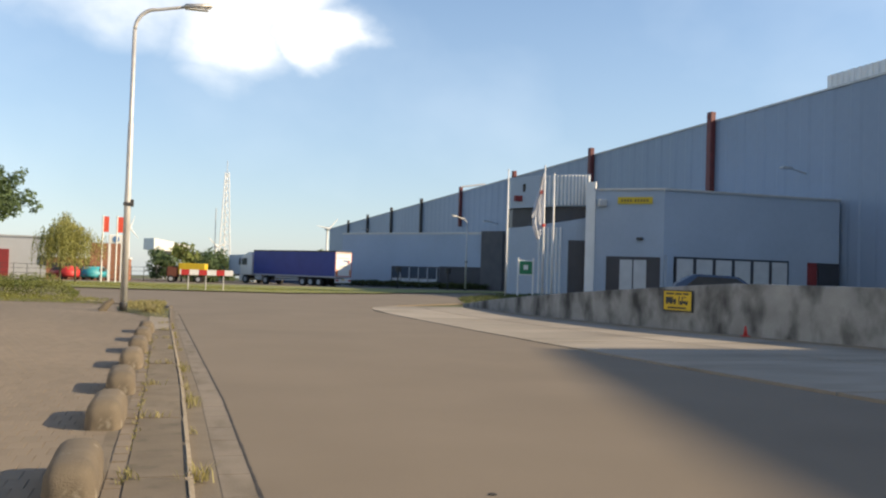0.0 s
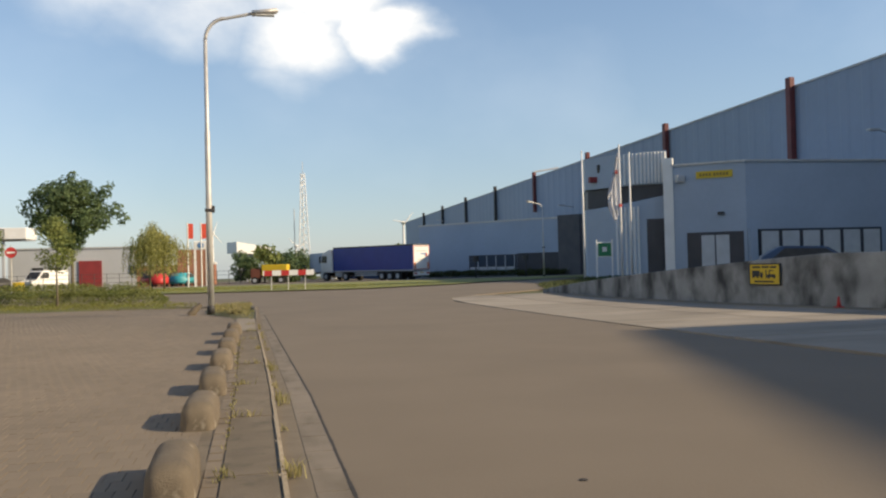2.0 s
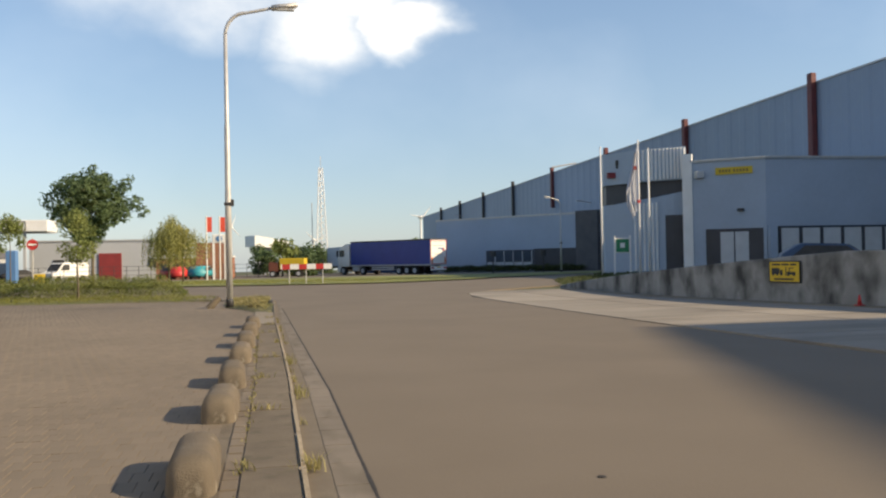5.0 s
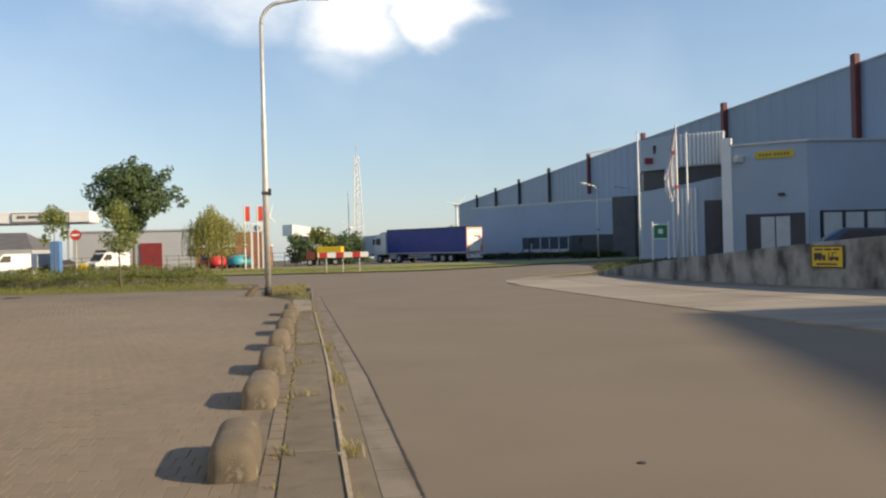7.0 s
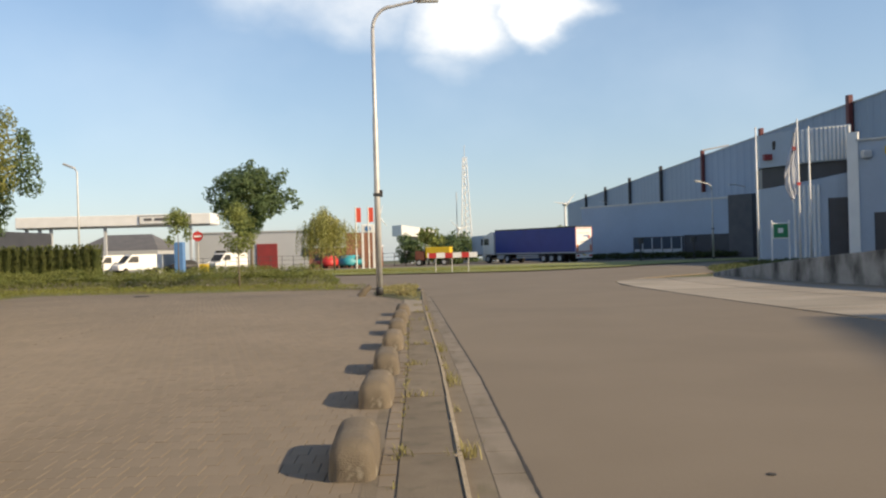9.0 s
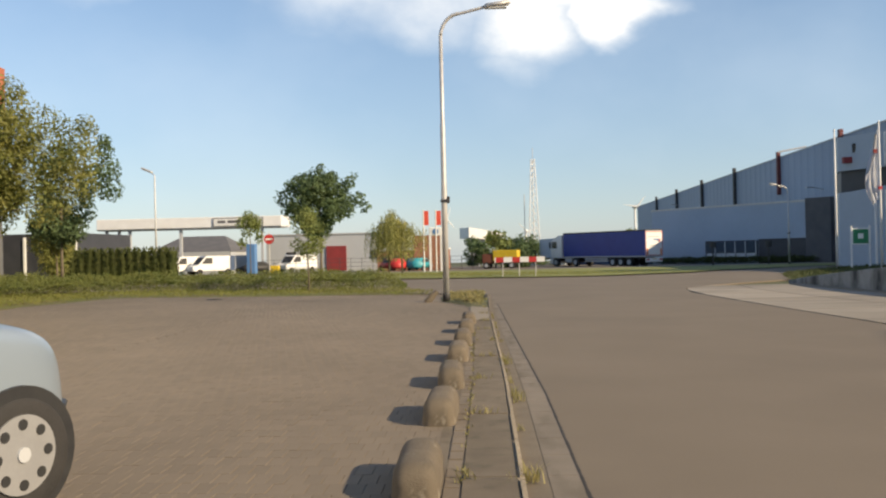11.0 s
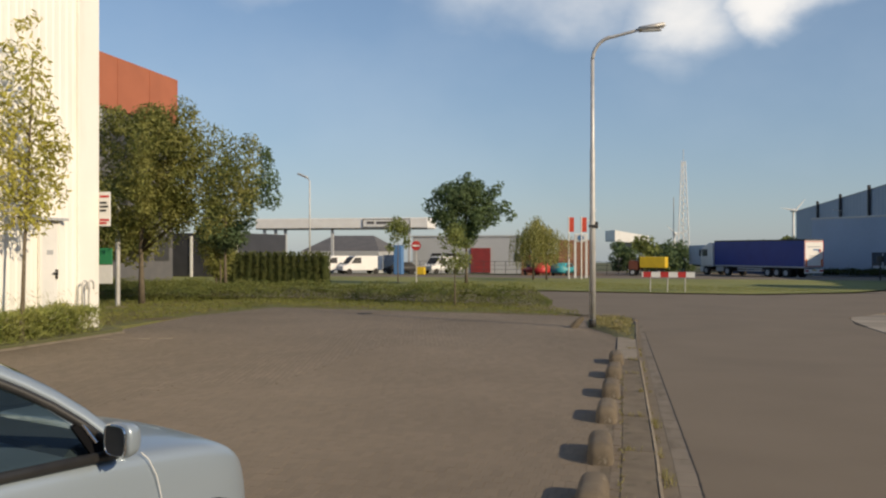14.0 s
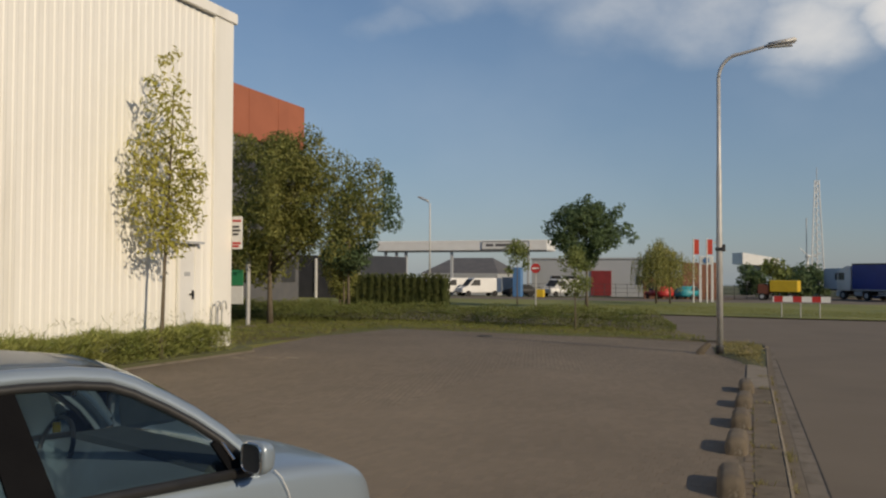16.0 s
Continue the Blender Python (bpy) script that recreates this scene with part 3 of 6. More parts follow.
gutter = thing("gutter", "pale concrete gutter band along the kerb", "gutter", FALL, kind="structure")
part("dirt_strip", skew_box(lambda v: kx(v) + .008, lambda v: kx(v) + .45 * max(.03, sx(v) - kx(v)) + .02, -6.3, 7.6, -0.2, -0.049, bev=0), DIRT, gutter, "dark silt strip along the kerb")
part("dirt_strip", skew_box(lambda v: kx(v) + .008, lambda v: kx(v) + .45 * max(.03, sx(v) - kx(v)) + .02, 7.6, 25, -0.2, -0.049, bev=0), DIRT, gutter, "dark silt strip along the kerb")
y = -6.3
while y < 25:
    part("gutter_tile", skew_box(lambda v: kx(v) + .45 * max(.03, sx(v) - kx(v)), lambda v: max(kx(v) + .03, sx(v) - .006), y + .004, y + .5, -0.2, -0.0465, bev=0), GUTTER, gutter)
    y += .504
b = bmesh.new()
rng = random.Random(9)
prev, y = None, -6.3
while y < 22:
    xm = sx(y) + .004 * noise.noise((y * 2.3, 0, 0))
    hw = .006 + .006 * rng.random()
    ring = [b.verts.new((xm + a, y, z + fall(y))) for a, z in ((-hw, -.12), (-hw, -.045), (hw, -.045), (hw, -.12))]
    if prev:
        for k in range(3):
            b.faces.new((prev[k], prev[k + 1], ring[k + 1], ring[k]))
    prev = ring
    y += .04
joint = finish("tar_joint", b, TAR)
tagged(joint, "dark open joint between gutter and asphalt", "joint", kind="structure")


def bollard_mesh():
    """A low rounded concrete block: half round across, rounded at both ends."""
    b = bmesh.new()
    nu, nv, hl, hw, hh = 30, 14, 0.39, 0.124, 0.205
    rows = []
    for i in range(nu + 1):
        a = -1 + 2 * i / nu
        s = math.copysign(1 - (1 - abs(a)) ** 1.9, a)
        k = max(0.0, 1 - abs(s) ** 7) ** 0.5
        k = 0.25 + 0.75 * k
        rows.append([b.verts.new((hw * (0.35 + .65 * k) * math.copysign(abs(math.cos(t)) ** .62, math.cos(t)), hl * s, hh * (0.04 + .96 * k) * max(0, math.sin(t)) ** .62))
                     for t in [math.pi * j / nv for j in range(nv + 1)]])
    for r0, r1 in zip(rows, rows[1:]):
        for j in range(nv):
            b.faces.new((r0[j], r0[j + 1], r1[j + 1], r1[j]))
    b.faces.new(rows[0])
    b.faces.new(rows[-1][::-1])
    for v in b.verts:
        q = noise.noise(v.co * 14) * 0.006
        v.co += Vector((q, q, q * .5))
    return b


first = tagged(finish("parking_block", bollard_mesh(), BLOCK, smooth=True, at=pose(-0.13, 3.91, fall(3.91), 0, 0, 1)),
               "rounded weathered concrete parking block beside the kerb", "parking block", "blocks along the kerb")
for y, a in ((0.2, 0), (2.07, -2), (5.87, -1), (7.57, 2), (9.57, 0), (11.33, 1), (13.21, -1), (14.99, 3)):
    copy_thing(first, pose(-0.115 + .003 * (y - 4), y, fall(y), 0, 0, a))


# ------------------------------------------------------------------ street lamps
def street_lamp(m, label, h=8.0, arm=1.9, side=1):
    t = thing("street_lamp", label, "street lamp", m, "street lamps")
    part("base_sleeve", tube([(0, 0, 0), (0, 0, .2), (0, 0, .23)], [.1, .1, .084], 16), DARKM, t, "dark tarred mast foot", True)
    part("pole", tube([(0, 0, .22), (0, 0, 3.0), (0, 0, 3.05), (0, 0, h * .6), (0, 0, h * .6 + .06), (0, 0, h - .75)], [.086, .08, .074, .068, .056, .05], 16), GALV, t, smooth=True)
    pts = [(side * (.55 - .55 * math.cos(a)), 0, h - .78 + .62 * math.sin(a)) for a in [k * math.pi / 16 for k in range(9)]]
    pts += [(side * 1.0, 0, h - .06), (side * 1.25, 0, h + 0.0)]
    part("arm", tube(pts, [.048] * 8 + [.04] * 3, 12), GALV, t, smooth=True)
    b = bmesh.new()
    bmesh.ops.create_cube(b, size=1)
    for v in b.verts:
        w = .105 if v.co.x * side < 0 else .085
        v.co = Vector((side * (1.18 + (v.co.x * side + .5) * (arm - 1.18)), v.co.y * 2 * w, h - .01 + (v.co.x * side + .5) * .1 + (v.co.z) * .13))
    bmesh.ops.bevel(b, geom=list(b.edges), offset=.035, segments=2, affect="EDGES")
    head = part("lamp_head", b, GALV, t, "flat grey lamp head", True)
    part("lens", box(1.3, arm - .1, -.07, .07, h - .065, h - .03, .01) if side > 0 else box(-arm + .1, -1.3, -.07, .07, h - .065, h - .03, .01), LAMPGLASS, head)
    part("bracket", box(-.1, .1, -.1, .1, 2.68, 2.76, .01), DARKM, t, "dark clamp with small box")
    part("tag_box", box(.07, .15, -.05, .05, 2.66, 2.84, .01), DARKM, t)
    return t


street_lamp(pose(-0.84, 22.55, fall(22.55), 0, 0, 0), "tall grey galvanised street lamp with a bent arm", 7.94)
street_lamp(pose(26.4, 75, gz(75), 0, 0, 20), "slim grey street lamp before the annex", 6.9, 1.9, -1)
sl = thing("street_lamp", "slim grey street lamp with a tilted head on the lawn", "street lamp", pose(-24.18, 62, gz(62), 0, 0, -12), "street lamps")
part("pole", tube([(0, 0, 0), (0, 0, 4), (0, 0, 7.75), (-.25, 0, 8.0)], [.08, .065, .05, .045], 12), GALV, sl, smooth=True)
b = box(-1.15, -.2, -.13, .13, -.07, .07, .03)
bmesh.ops.rotate(b, cent=(-.2, 0, 0), matrix=Matrix.Rotation(radians(22), 3, "Y"), verts=b.verts)
bmesh.ops.translate(b, vec=(0, 0, 8.0), verts=b.verts)
part("lamp_head", b, GALV, sl, "flat grey lamp head")
lb = thing("wall_block", "broken dark concrete stub at the lamp foot", "stone", pose(-1.28, 22.4, fall(22.4) - .02))
part("stub", tube([(-.08, 0, 0), (.05, 0, .16), (.2, .02, .30)], [.11, .09, .06], 8), KERBC, lb)
lb = thing("stone", "weathered concrete lump on the kerb island", "stone", pose(-.18, 22.2, fall(22.2) - .02))
part("lump", tube([(-.2, 0, .1), (0, .02, .14), (.14, 0, .1)], [.08, .14, .09], 9), KERBC, lb)


# ------------------------------------------------------------------ barrier
def barrier():
    t = thing("road_barrier", "red and white striped road barrier on three steel posts", "barrier", pose(1.97, 43.9, gz(43.9) + .03, 0, 0, -3))
    for x in (-.87, -.02, .83):
        part("post", tube([(x, 0.03, 0), (x, 0.03, .98)], .028, 8), GALV, t)
    x, k = -1.28, 0
    for w in (.06, .40, .45, .40, .45, .40, .42):
        part("board_panel", box(x, x + w, -.02, .02, .76, 1.03), RED if k % 2 else WHITE, t, "red panel" if k % 2 else "white panel")
        x += w
        k += 1
    return t


barrier()


# ------------------------------------------------------------------ right: apron, retaining wall, signs
def wallx(y):
    return 11.3 + .016 * max(0, 26 - max(y, -1)) ** 1.9
apron = thing("apron", "pale concrete slab apron in front of the hall", "apron", FALL, kind="structure")
def ax0(y):
    return 6.52 + .0030 * max(0, 23 - y) ** 2 + (0.10 * max(0, y - 26) ** 1.5)
def ax1(y):
    return wallx(y) - .35
ys = [-20, -12, -6, -1, 3, 7, 10.5, 14, 17.5, 21, 24.5, 27.5, 30.5]
for ya, yb in zip(ys, ys[1:]):
    for k in range(2):
        f0 = lambda v, k=k: ax0(v) + (ax1(v) - ax0(v)) * k / 2 + .012
        f1 = lambda v, k=k: ax0(v) + (ax1(v) - ax0(v)) * (k + 1) / 2 - .012
        part("slab", skew_box(f0, f1, ya + .012, yb - .012, -.2, -0.035, bev=.015), APRON, apron)
part("bed", skew_box(lambda v: ax0(v) - .06, lambda v: ax1(v) + .05, -20, 30.7, -.25, -0.06, bev=0), TAR, apron, "dark joint filler")
for ya, yb in zip(ys, ys[1:]):
    part("edge_band", skew_box(lambda v: ax1(v) + .02, lambda v: wallx(v) + .05, ya, yb - .01, -.2, -0.02, bev=.01), CONC, apron)

wall = thing("retaining_wall", "stained grey concrete wall beside the apron", "wall", kind="structure")
wt = lambda v: -0.02 + 1.14 * min(1, max(0, (31.5 - v) / 15.5)) ** 0.85 + fall(min(v, 31)) * .8
b = bmesh.new()
yy = [-20 + 1.5 * k for k in range(34)] + [31.4]
prev = None
for v in yy:
    ring = [b.verts.new(p) for p in ((wallx(v), v, -.4), (wallx(v), v, wt(v)), (wallx(v) + .02, v, wt(v) + .02), (wallx(v) + .25, v, wt(v) + .02), (wallx(v) + .25, v, -.4))]
    if prev:
        for k in range(4):
            b.faces.new((prev[k], prev[k + 1], ring[k + 1], ring[k]))
    else:
        b.faces.new(ring)
    prev = ring
b.faces.new(prev[::-1])
part("concrete_wall", b, WALLC, wall)
sheet([(wallx(v) + .2, v) for v in yy] + [(16, 34), (30, 38), (38, 40), (38, -20)], lambda v: gz(v) + .12, ASPHALT, "office_yard", "grey asphalt yard before the offices", "pavement", thick=.2)

ws = thing("warning_sign", "yellow warning sign with black border and pictures on the wall", "sign", pose(12.15, 17.66, .60, 90, 0, -78) @ Matrix.Diagonal((1.45, 1.1, 1.1, 1)))
part("plate", box(-.34, .34, -.235, .235, -.012, .012), BLACK, ws, "black border plate")
part("face", box(-.315, .315, -.21, .21, .0, .016), YELLOW, ws, "yellow face")
for xa, xb in ((-.26, -.08), (-.05, .1), (.13, .26)):
    part("text_bar", box(xa, xb, .135, .175, .01, .019), BLACK, ws)
part("text_bar", box(-.22, .2, -.175, -.14, .01, .019), BLACK, ws)
lp = join(box(-.27, -.10, -.05, .08, .01, .019), box(-.09, -.03, -.05, .04, .01, .019))
for x in (-.24, -.15, -.06):
    disc((x, -.06, .0145), (0, 0, 1), .026, .009, 12, lp)
part("picture", lp, BLACK, ws, "black lorry picture")
fp = join(box(.03, .05, -.08, .1, .01, .019), box(.06, .24, -.06, .0, .01, .019))
join(fp, box(.1, .12, .0, .08, .01, .019))
join(fp, box(.1, .2, .07, .09, .01, .019))
for x in (.09, .21):
    disc((x, -.06, .0145), (0, 0, 1), .03, .009, 12, fp)
part("picture", fp, BLACK, ws, "black forklift picture")
cone = thing("traffic_cone", "small faded orange cone at the wall foot", "cone", pose(12.5, 15.5, fall(15.5) - .025))
part("base", box(-.08, .08, -.08, .08, 0, .03, .01), RED, cone)
part("body", tube([(0, 0, .03), (0, 0, .24)], [.05, .018], 14), RED, cone, smooth=True)


# ------------------------------------------------------------------ hall
def cladding_wall(p0, p1, z0f, z1f, pitch=1.0, depth=0.05):
    """A wall of upright trapezoid ribs from p0 to p1, its front to the right of the way."""
    p0, p1 = Vector((*p0, 0)), Vector((*p1, 0))
    d = (p1 - p0).normalized()
    nrm = Vector((d.y, -d.x, 0))
    n = max(1, round((p1 - p0).length / pitch))
    st = (p1 - p0).length / n
    prof = []
    for k in range(n):
        for f, o in ((0, 0), (.5, 0), (.6, 1), (.9, 1)):
            prof.append((k + f) * st and p0 + d * (k + f) * st + nrm * depth * o or p0)
    prof.append(p1)
    b = bmesh.new()
    lo = [b.verts.new((p.x, p.y, z0f(p.y))) for p in prof]
    hi = [b.verts.new((p.x, p.y, z1f(p.y))) for p in prof]
    for k in range(len(prof) - 1):
        b.faces.new((lo[k], lo[k + 1], hi[k + 1], hi[k]))
    return b


hall = thing("industrial_hall", "long grey-blue clad industrial hall with red downpipes", "hall", kind="structure")
HX = 39.45
hx = lambda v: HX - .0075 * (v - 55)
hz = lambda v: 13.3 - 0.0125 * (v - 55.6)
b = prism([(hx(-3), -3), (hx(216), 216), (hx(216) + 40, 216), (hx(-3) + 40, -3)], -3.0, lambda x, y: hz(y) - .05)
part("body", b, HALL, hall)
part("cladding", cladding_wall((hx(216) - .02, 216), (hx(-3) - .02, -3), lambda v: -3, hz, 2.2, .05), HALL, hall)
part("eaves_flashing", skew_box(lambda v: hx(v) - .14, lambda v: hx(v) + .3, -3, 216, 0, .12, bev=0), GALV, hall)
ef = hall.children[-1]
for v in ef.data.vertices:
    v.co.z += hz(v.co.y) - .04
# unseen taller block, added and sloped so its shadow edge crosses the road
part("tall_block", prism([(HX + .25, -60), (HX + .25, -3.05), (HX + 40, -3.05), (HX + 40, -60)], -1, lambda x, y: 18.8 - .15 * (y + 4)), HALL, hall)
for k in range(8):
    v = 55.6 + 19.45 * k
    zt = hz(v) + .7
    zb = 6.6 if k < 2 else zt - 5.6
    part("downpipe", box(hx(v) - .5, hx(v) - .06, v - .28, v + .28, zb, zt, .03), REDPIPE if k < 4 else DARKM, hall, "dark red downpipe casing")
part("roof_box", cladding_wall((HX + 2, 46), (HX + 2, 36), lambda v: 12.5, lambda v: 15.0, .5, .1), WHITE, hall, "ribbed white rooftop unit")
for v, z in ((45.5, 8.3), (100, 7.4), (170, 9.2)):
    part("wall_lamp", join(tube([(hx(v) - .05, v, z), (hx(v) - 1.3, v, z + .25)], .05, 6), box(hx(v) - 2.0, hx(v) - 1.2, v - .2, v + .2, z + .2, z + .34, .03)), GALV, hall, "small lamp on a bracket")
part("crane_rail", join(tube([(hx(118) - .2, 114, hz(114) + .3), (hx(118) + 3, 124, hz(114) + 1.1)], .12, 6), tube([(hx(114) - .6, 113, hz(114) + .6), (hx(114) + 3, 113, hz(114) + 1.2)], .12, 6)), GALV, hall)

# annex set obliquely before the hall
annex = thing("annex", "low pale-grey annex with a strip window", "building", kind="structure")
P, Q = Vector((21.3, 109.4)), Vector((34.5, 91.2))
dirv = (Q - P).normalized()
nor = Vector((-dirv.y, dirv.x))
ins = lambda s, o: tuple(P + dirv * s + nor * o)
LEN = (Q - P).length
part("body", prism([ins(0, 0), ins(LEN, 0), ins(LEN, 4), ins(0, 18)], -2, lambda x, y: 5.72), ANNEX, annex)
part("parapet", prism([ins(-.05, -.06), ins(LEN + .05, -.06), ins(LEN + .05, .3), ins(-.05, .3)], 5.64, 5.86), GALV, annex)
part("window_surround", prism([ins(8.4, -.04), ins(15.7, -.04), ins(15.7, .02), ins(8.4, .02)], -.2, 1.75), DARKBAND, annex, "dark backing panel of the strip window")
s = 8.6
while s < 15:
    part("window", prism([ins(s, -.07), ins(s + 1.2, -.07), ins(s + 1.2, .03), ins(s, .03)], .35, 1.6), GLASS, annex)
    # the yard mirrored in the lower glass, drawn as an opaque pale strip
    part("lower_pane", prism([ins(s, -.07), ins(s + 1.2, -.07), ins(s + 1.2, .03), ins(s, .03)], -.1, .3), PALEPANE, annex, "lower pane with the yard's reflection as pale colour")
    part("window_frame", prism([ins(s + 1.2, -.11), ins(s + 1.3, -.11), ins(s + 1.3, .0), ins(s + 1.2, .0)], -.15, 1.65), PALEPANE, annex)
    s += 1.4
part("plinth_panel", prism([ins(15.8, -.08), ins(LEN, -.08), ins(LEN, .0), ins(15.8, .0)], -1.2, 1.85), DARKBAND, annex, "dark lower panel")
# no hollow here: a solid dark block paints the recess's shade
part("dark_recess", prism([ins(LEN - .8, -.1), ins(LEN + 2.1, -.1), ins(LEN + 2.1, 4), ins(LEN - .8, 4)], -1.6, 6.0), ROOFD, annex, "dark block for the shade of a tall recess")


# ------------------------------------------------------------------ offices
office = thing("office_building", "pale-grey clad office with strip windows and an entrance", "office building", kind="structure")
A, B, C = Vector((24.0, 45.0)), Vector((27.15, 42.5)), Vector((39.3, 42.3))
zt = 6.28
part("body", prism([tuple(A), tuple(B), tuple(C), (39.3, 60), (26, 60)], -.3, zt - .02), HALL2, office)
part("parapet_cap", prism([(23.9, 44.95), (27.12, 42.4), (39.3, 42.2), (39.3, 42.6), (27.3, 42.8), (24.1, 45.3)], zt - .03, zt + .08), GALV, office)
part("corner_pier", prism([(23.55, 45.25), (23.98, 44.9), (24.2, 45.2), (23.75, 45.5)], -.2, 6.75), WHITE, office, "white corner pier")
ud = (B - A).normalized()
un = Vector((ud.y, -ud.x))
op = lambda s, o: tuple(A + ud * s + un * o)
# flat dark panel on the wall stands in for the shaded entrance recess
part("door_recess", prism([op(.75, .03), op(3.85, .03), op(3.85, -.2), op(.75, -.2)], -.1, 2.38), DARKBAND, office, "dark panel for the shade of the entrance recess")
for s in (1.55, 2.35):
    part("glass_door", prism([op(s, .05), op(s + .72, .05), op(s + .72, .03), op(s, .03)], -.05, 2.2), PALEPANE, office, "glass entrance door")
part("name_sign", prism([op(1.35, .07), op(3.35, .07), op(3.35, .02), op(1.35, .02)], 5.45, 5.85), YELLOW, office, "yellow name board")
for q in (1.55, 1.72, 1.89, 2.06, 2.32, 2.49, 2.66, 2.83, 3.0):
    part("sign_bar", prism([op(q, .08), op(q + .11, .08), op(q + .11, .06), op(q, .06)], 5.57, 5.72), OCHRE, office)
part("wall_lamp", prism([op(2.5, .2), op(2.85, .2), op(2.85, .02), op(2.5, .02)], 3.35, 3.5), DARKM, office, "small dark wall lamp")
part("camera_box", box(24.0, 24.5, 44.4, 44.7, 5.3, 5.7, .03), GALV, office, "grey security camera")
for s in range(6):
    x = 27.75 + s * 1.3
    part("window_frame", box(x, x + 1.3, 42.2, 42.5, .75, 2.45), DARKBAND, office)
    part("pane", box(x + .1, x + 1.16, 42.17, 42.21, .85, 2.33), PALEPANE, office, "pane with closed blind")
part("red_panel", box(37.0, 37.5, 42.1, 42.4, .9, 2.4), REDD, office)
part("gate", box(37.7, 39.2, 42.15, 42.4, -.1, 2.4), DARKBAND, office, "dark roller gate")

part("white_pier", box(27.18, 27.62, 42.18, 42.45, -.2, 2.5), HALL2, office, "pale pier beside the entrance")

curved = thing("curved_hall_front", "curved white and dark front with ribbed bands", "building", kind="structure")
arc = [(20.75 + 3.35 * (k / 10), 50.2 - 4.4 * (k / 10) - .9 * math.sin(math.pi * k / 10)) for k in range(11)]
def band(z0, z1, o, material, name, label="", ribs=False, k0=0, k1=10):
    pts = [(x - o * .8, y - o * .6) for x, y in arc[k0:k1 + 1]]
    poly = pts + [(26, 52), (22, 54)]
    part(name, prism(poly, z0, z1), material, curved, label)
    if ribs:
        for (xa, ya), (xb, yb) in zip(pts, pts[1:]):
            for j in range(2):
                f = (j + .5) / 2
                part("rib", box(xa + (xb - xa) * f - .05, xa + (xb - xa) * f + .05, ya + (yb - ya) * f - .08, ya + (yb - ya) * f + .04, z0 + .02, z1 - .02), WHITE, curved)
band(-.3, lambda x, y: 4.1 + .62 * max(0, min(1, (x - 20.75) / 3.35)) ** 1.5, .0, HALL2, "lower_wall")
band(4.15, 5.35, -.25, DARKBAND, "window_band", "dark recessed band")
band(5.35, 7.3, .0, HALL2, "upper_wall")
band(5.4, 7.25, .04, ANNEX, "ribbed_panel", "ribbed light panel", True, 4, 10)
band(.0, 4.1, .04, ANNEX, "ribbed_panel", "ribbed light panel", True, 3, 6)
band(-.2, 3.3, .06, DARKBAND, "dark_panel", "dark grey panel", False, 7, 10)
part("logo_plate", box(20.7, 21.9, 49.3, 49.6, 5.75, 6.1), REDD, curved, "dark red sign bar")
part("logo_mark", tube([(21.3, 49.25, 6.35), (21.25, 49.2, 6.75), (21.45, 49.2, 6.85)], .14, 8), DARKM, curved, "dark round emblem")


def flag_pole(x, y, h, flag=False):
    t = thing("flag_pole", "tall white flag pole with a hanging white flag" if flag else "tall bare white flag pole", "flag pole", pose(x, y, gz(y)), "flag poles by the offices")
    part("pole", tube([(0, 0, 0), (0, 0, h * .5), (0, 0, h)], [.065, .055, .035], 10), WHITE, t, smooth=True)
    part("cap", tube([(0, 0, h), (0, 0, h + .09)], [.05, .03], 10), GALV, t)
    if flag:
        b = bmesh.new()
        nu, nv = 10, 14
        def wide(q):
            return .16 + .5 * min(1, q / .6) if q < .8 else .66 - .3 * (q - .8) / .2
        g = [[b.verts.new((-.03 - u / nu * wide(v / nv) + .03 * math.sin(u * 1.4 + v * .5), .10 * math.sin(u * 1.9 + v * .35) * u / nu,
                           h - .25 - 3.4 * v / nv - .45 * (u / nu) ** 1.1)) for u in range(nu + 1)] for v in range(nv + 1)]
        for r0, r1 in zip(g, g[1:]):
            for u in range(nu):
                b.faces.new((r0[u], r0[u + 1], r1[u + 1], r1[u]))
        bmesh.ops.solidify(b, geom=list(b.faces), thickness=.01)
        fl = part("flag", b, CLOTH, t, "limp white flag with small red marks", True)
        part("mark", box(-.12, .06, -.12, -.08, h - 3.25, h - 3.1), RED, fl)
        part("mark", box(-.32, -.14, -.12, -.08, h - 1.5, h - 1.3), REDD, fl)
    return t


flag_pole(18.08, 44.0, 7.1)
flag_pole(19.4, 42.0, 7.2, True)
flag_pole(20.66, 43.5, 7.0)
gs = thing("notice_board", "green notice board on two white posts", "sign", pose(18.84, 43.0, gz(43)))
for x in (-.45, .45):
    part("post", tube([(x, 0, 0), (x, 0, 2.25)], .05, 8), WHITE, gs)
part("board", box(-.42, .42, -.03, .03, 1.3, 2.12, .01), WHITE, gs, "white board")
part("panel", box(-.37, .37, -.045, -.02, 1.36, 2.06), GREEN, gs, "green panel")
part("mark", box(-.14, .12, -.055, -.04, 1.6, 1.85), WHITE, gs)
for x, y in ((19.9, 76.5), (24.65, 76.5)):
    d = thing("bin_post", "dark post with a round box", "post", pose(x, y - 1.5, gz(y)))
    part("pole", tube([(0, 0, 0), (0, 0, 1.7)], .06, 8), DARKM, d)
    part("box", tube([(0, 0, 1.6), (0, 0, 2.1)], .28, 10), DARKM, d)


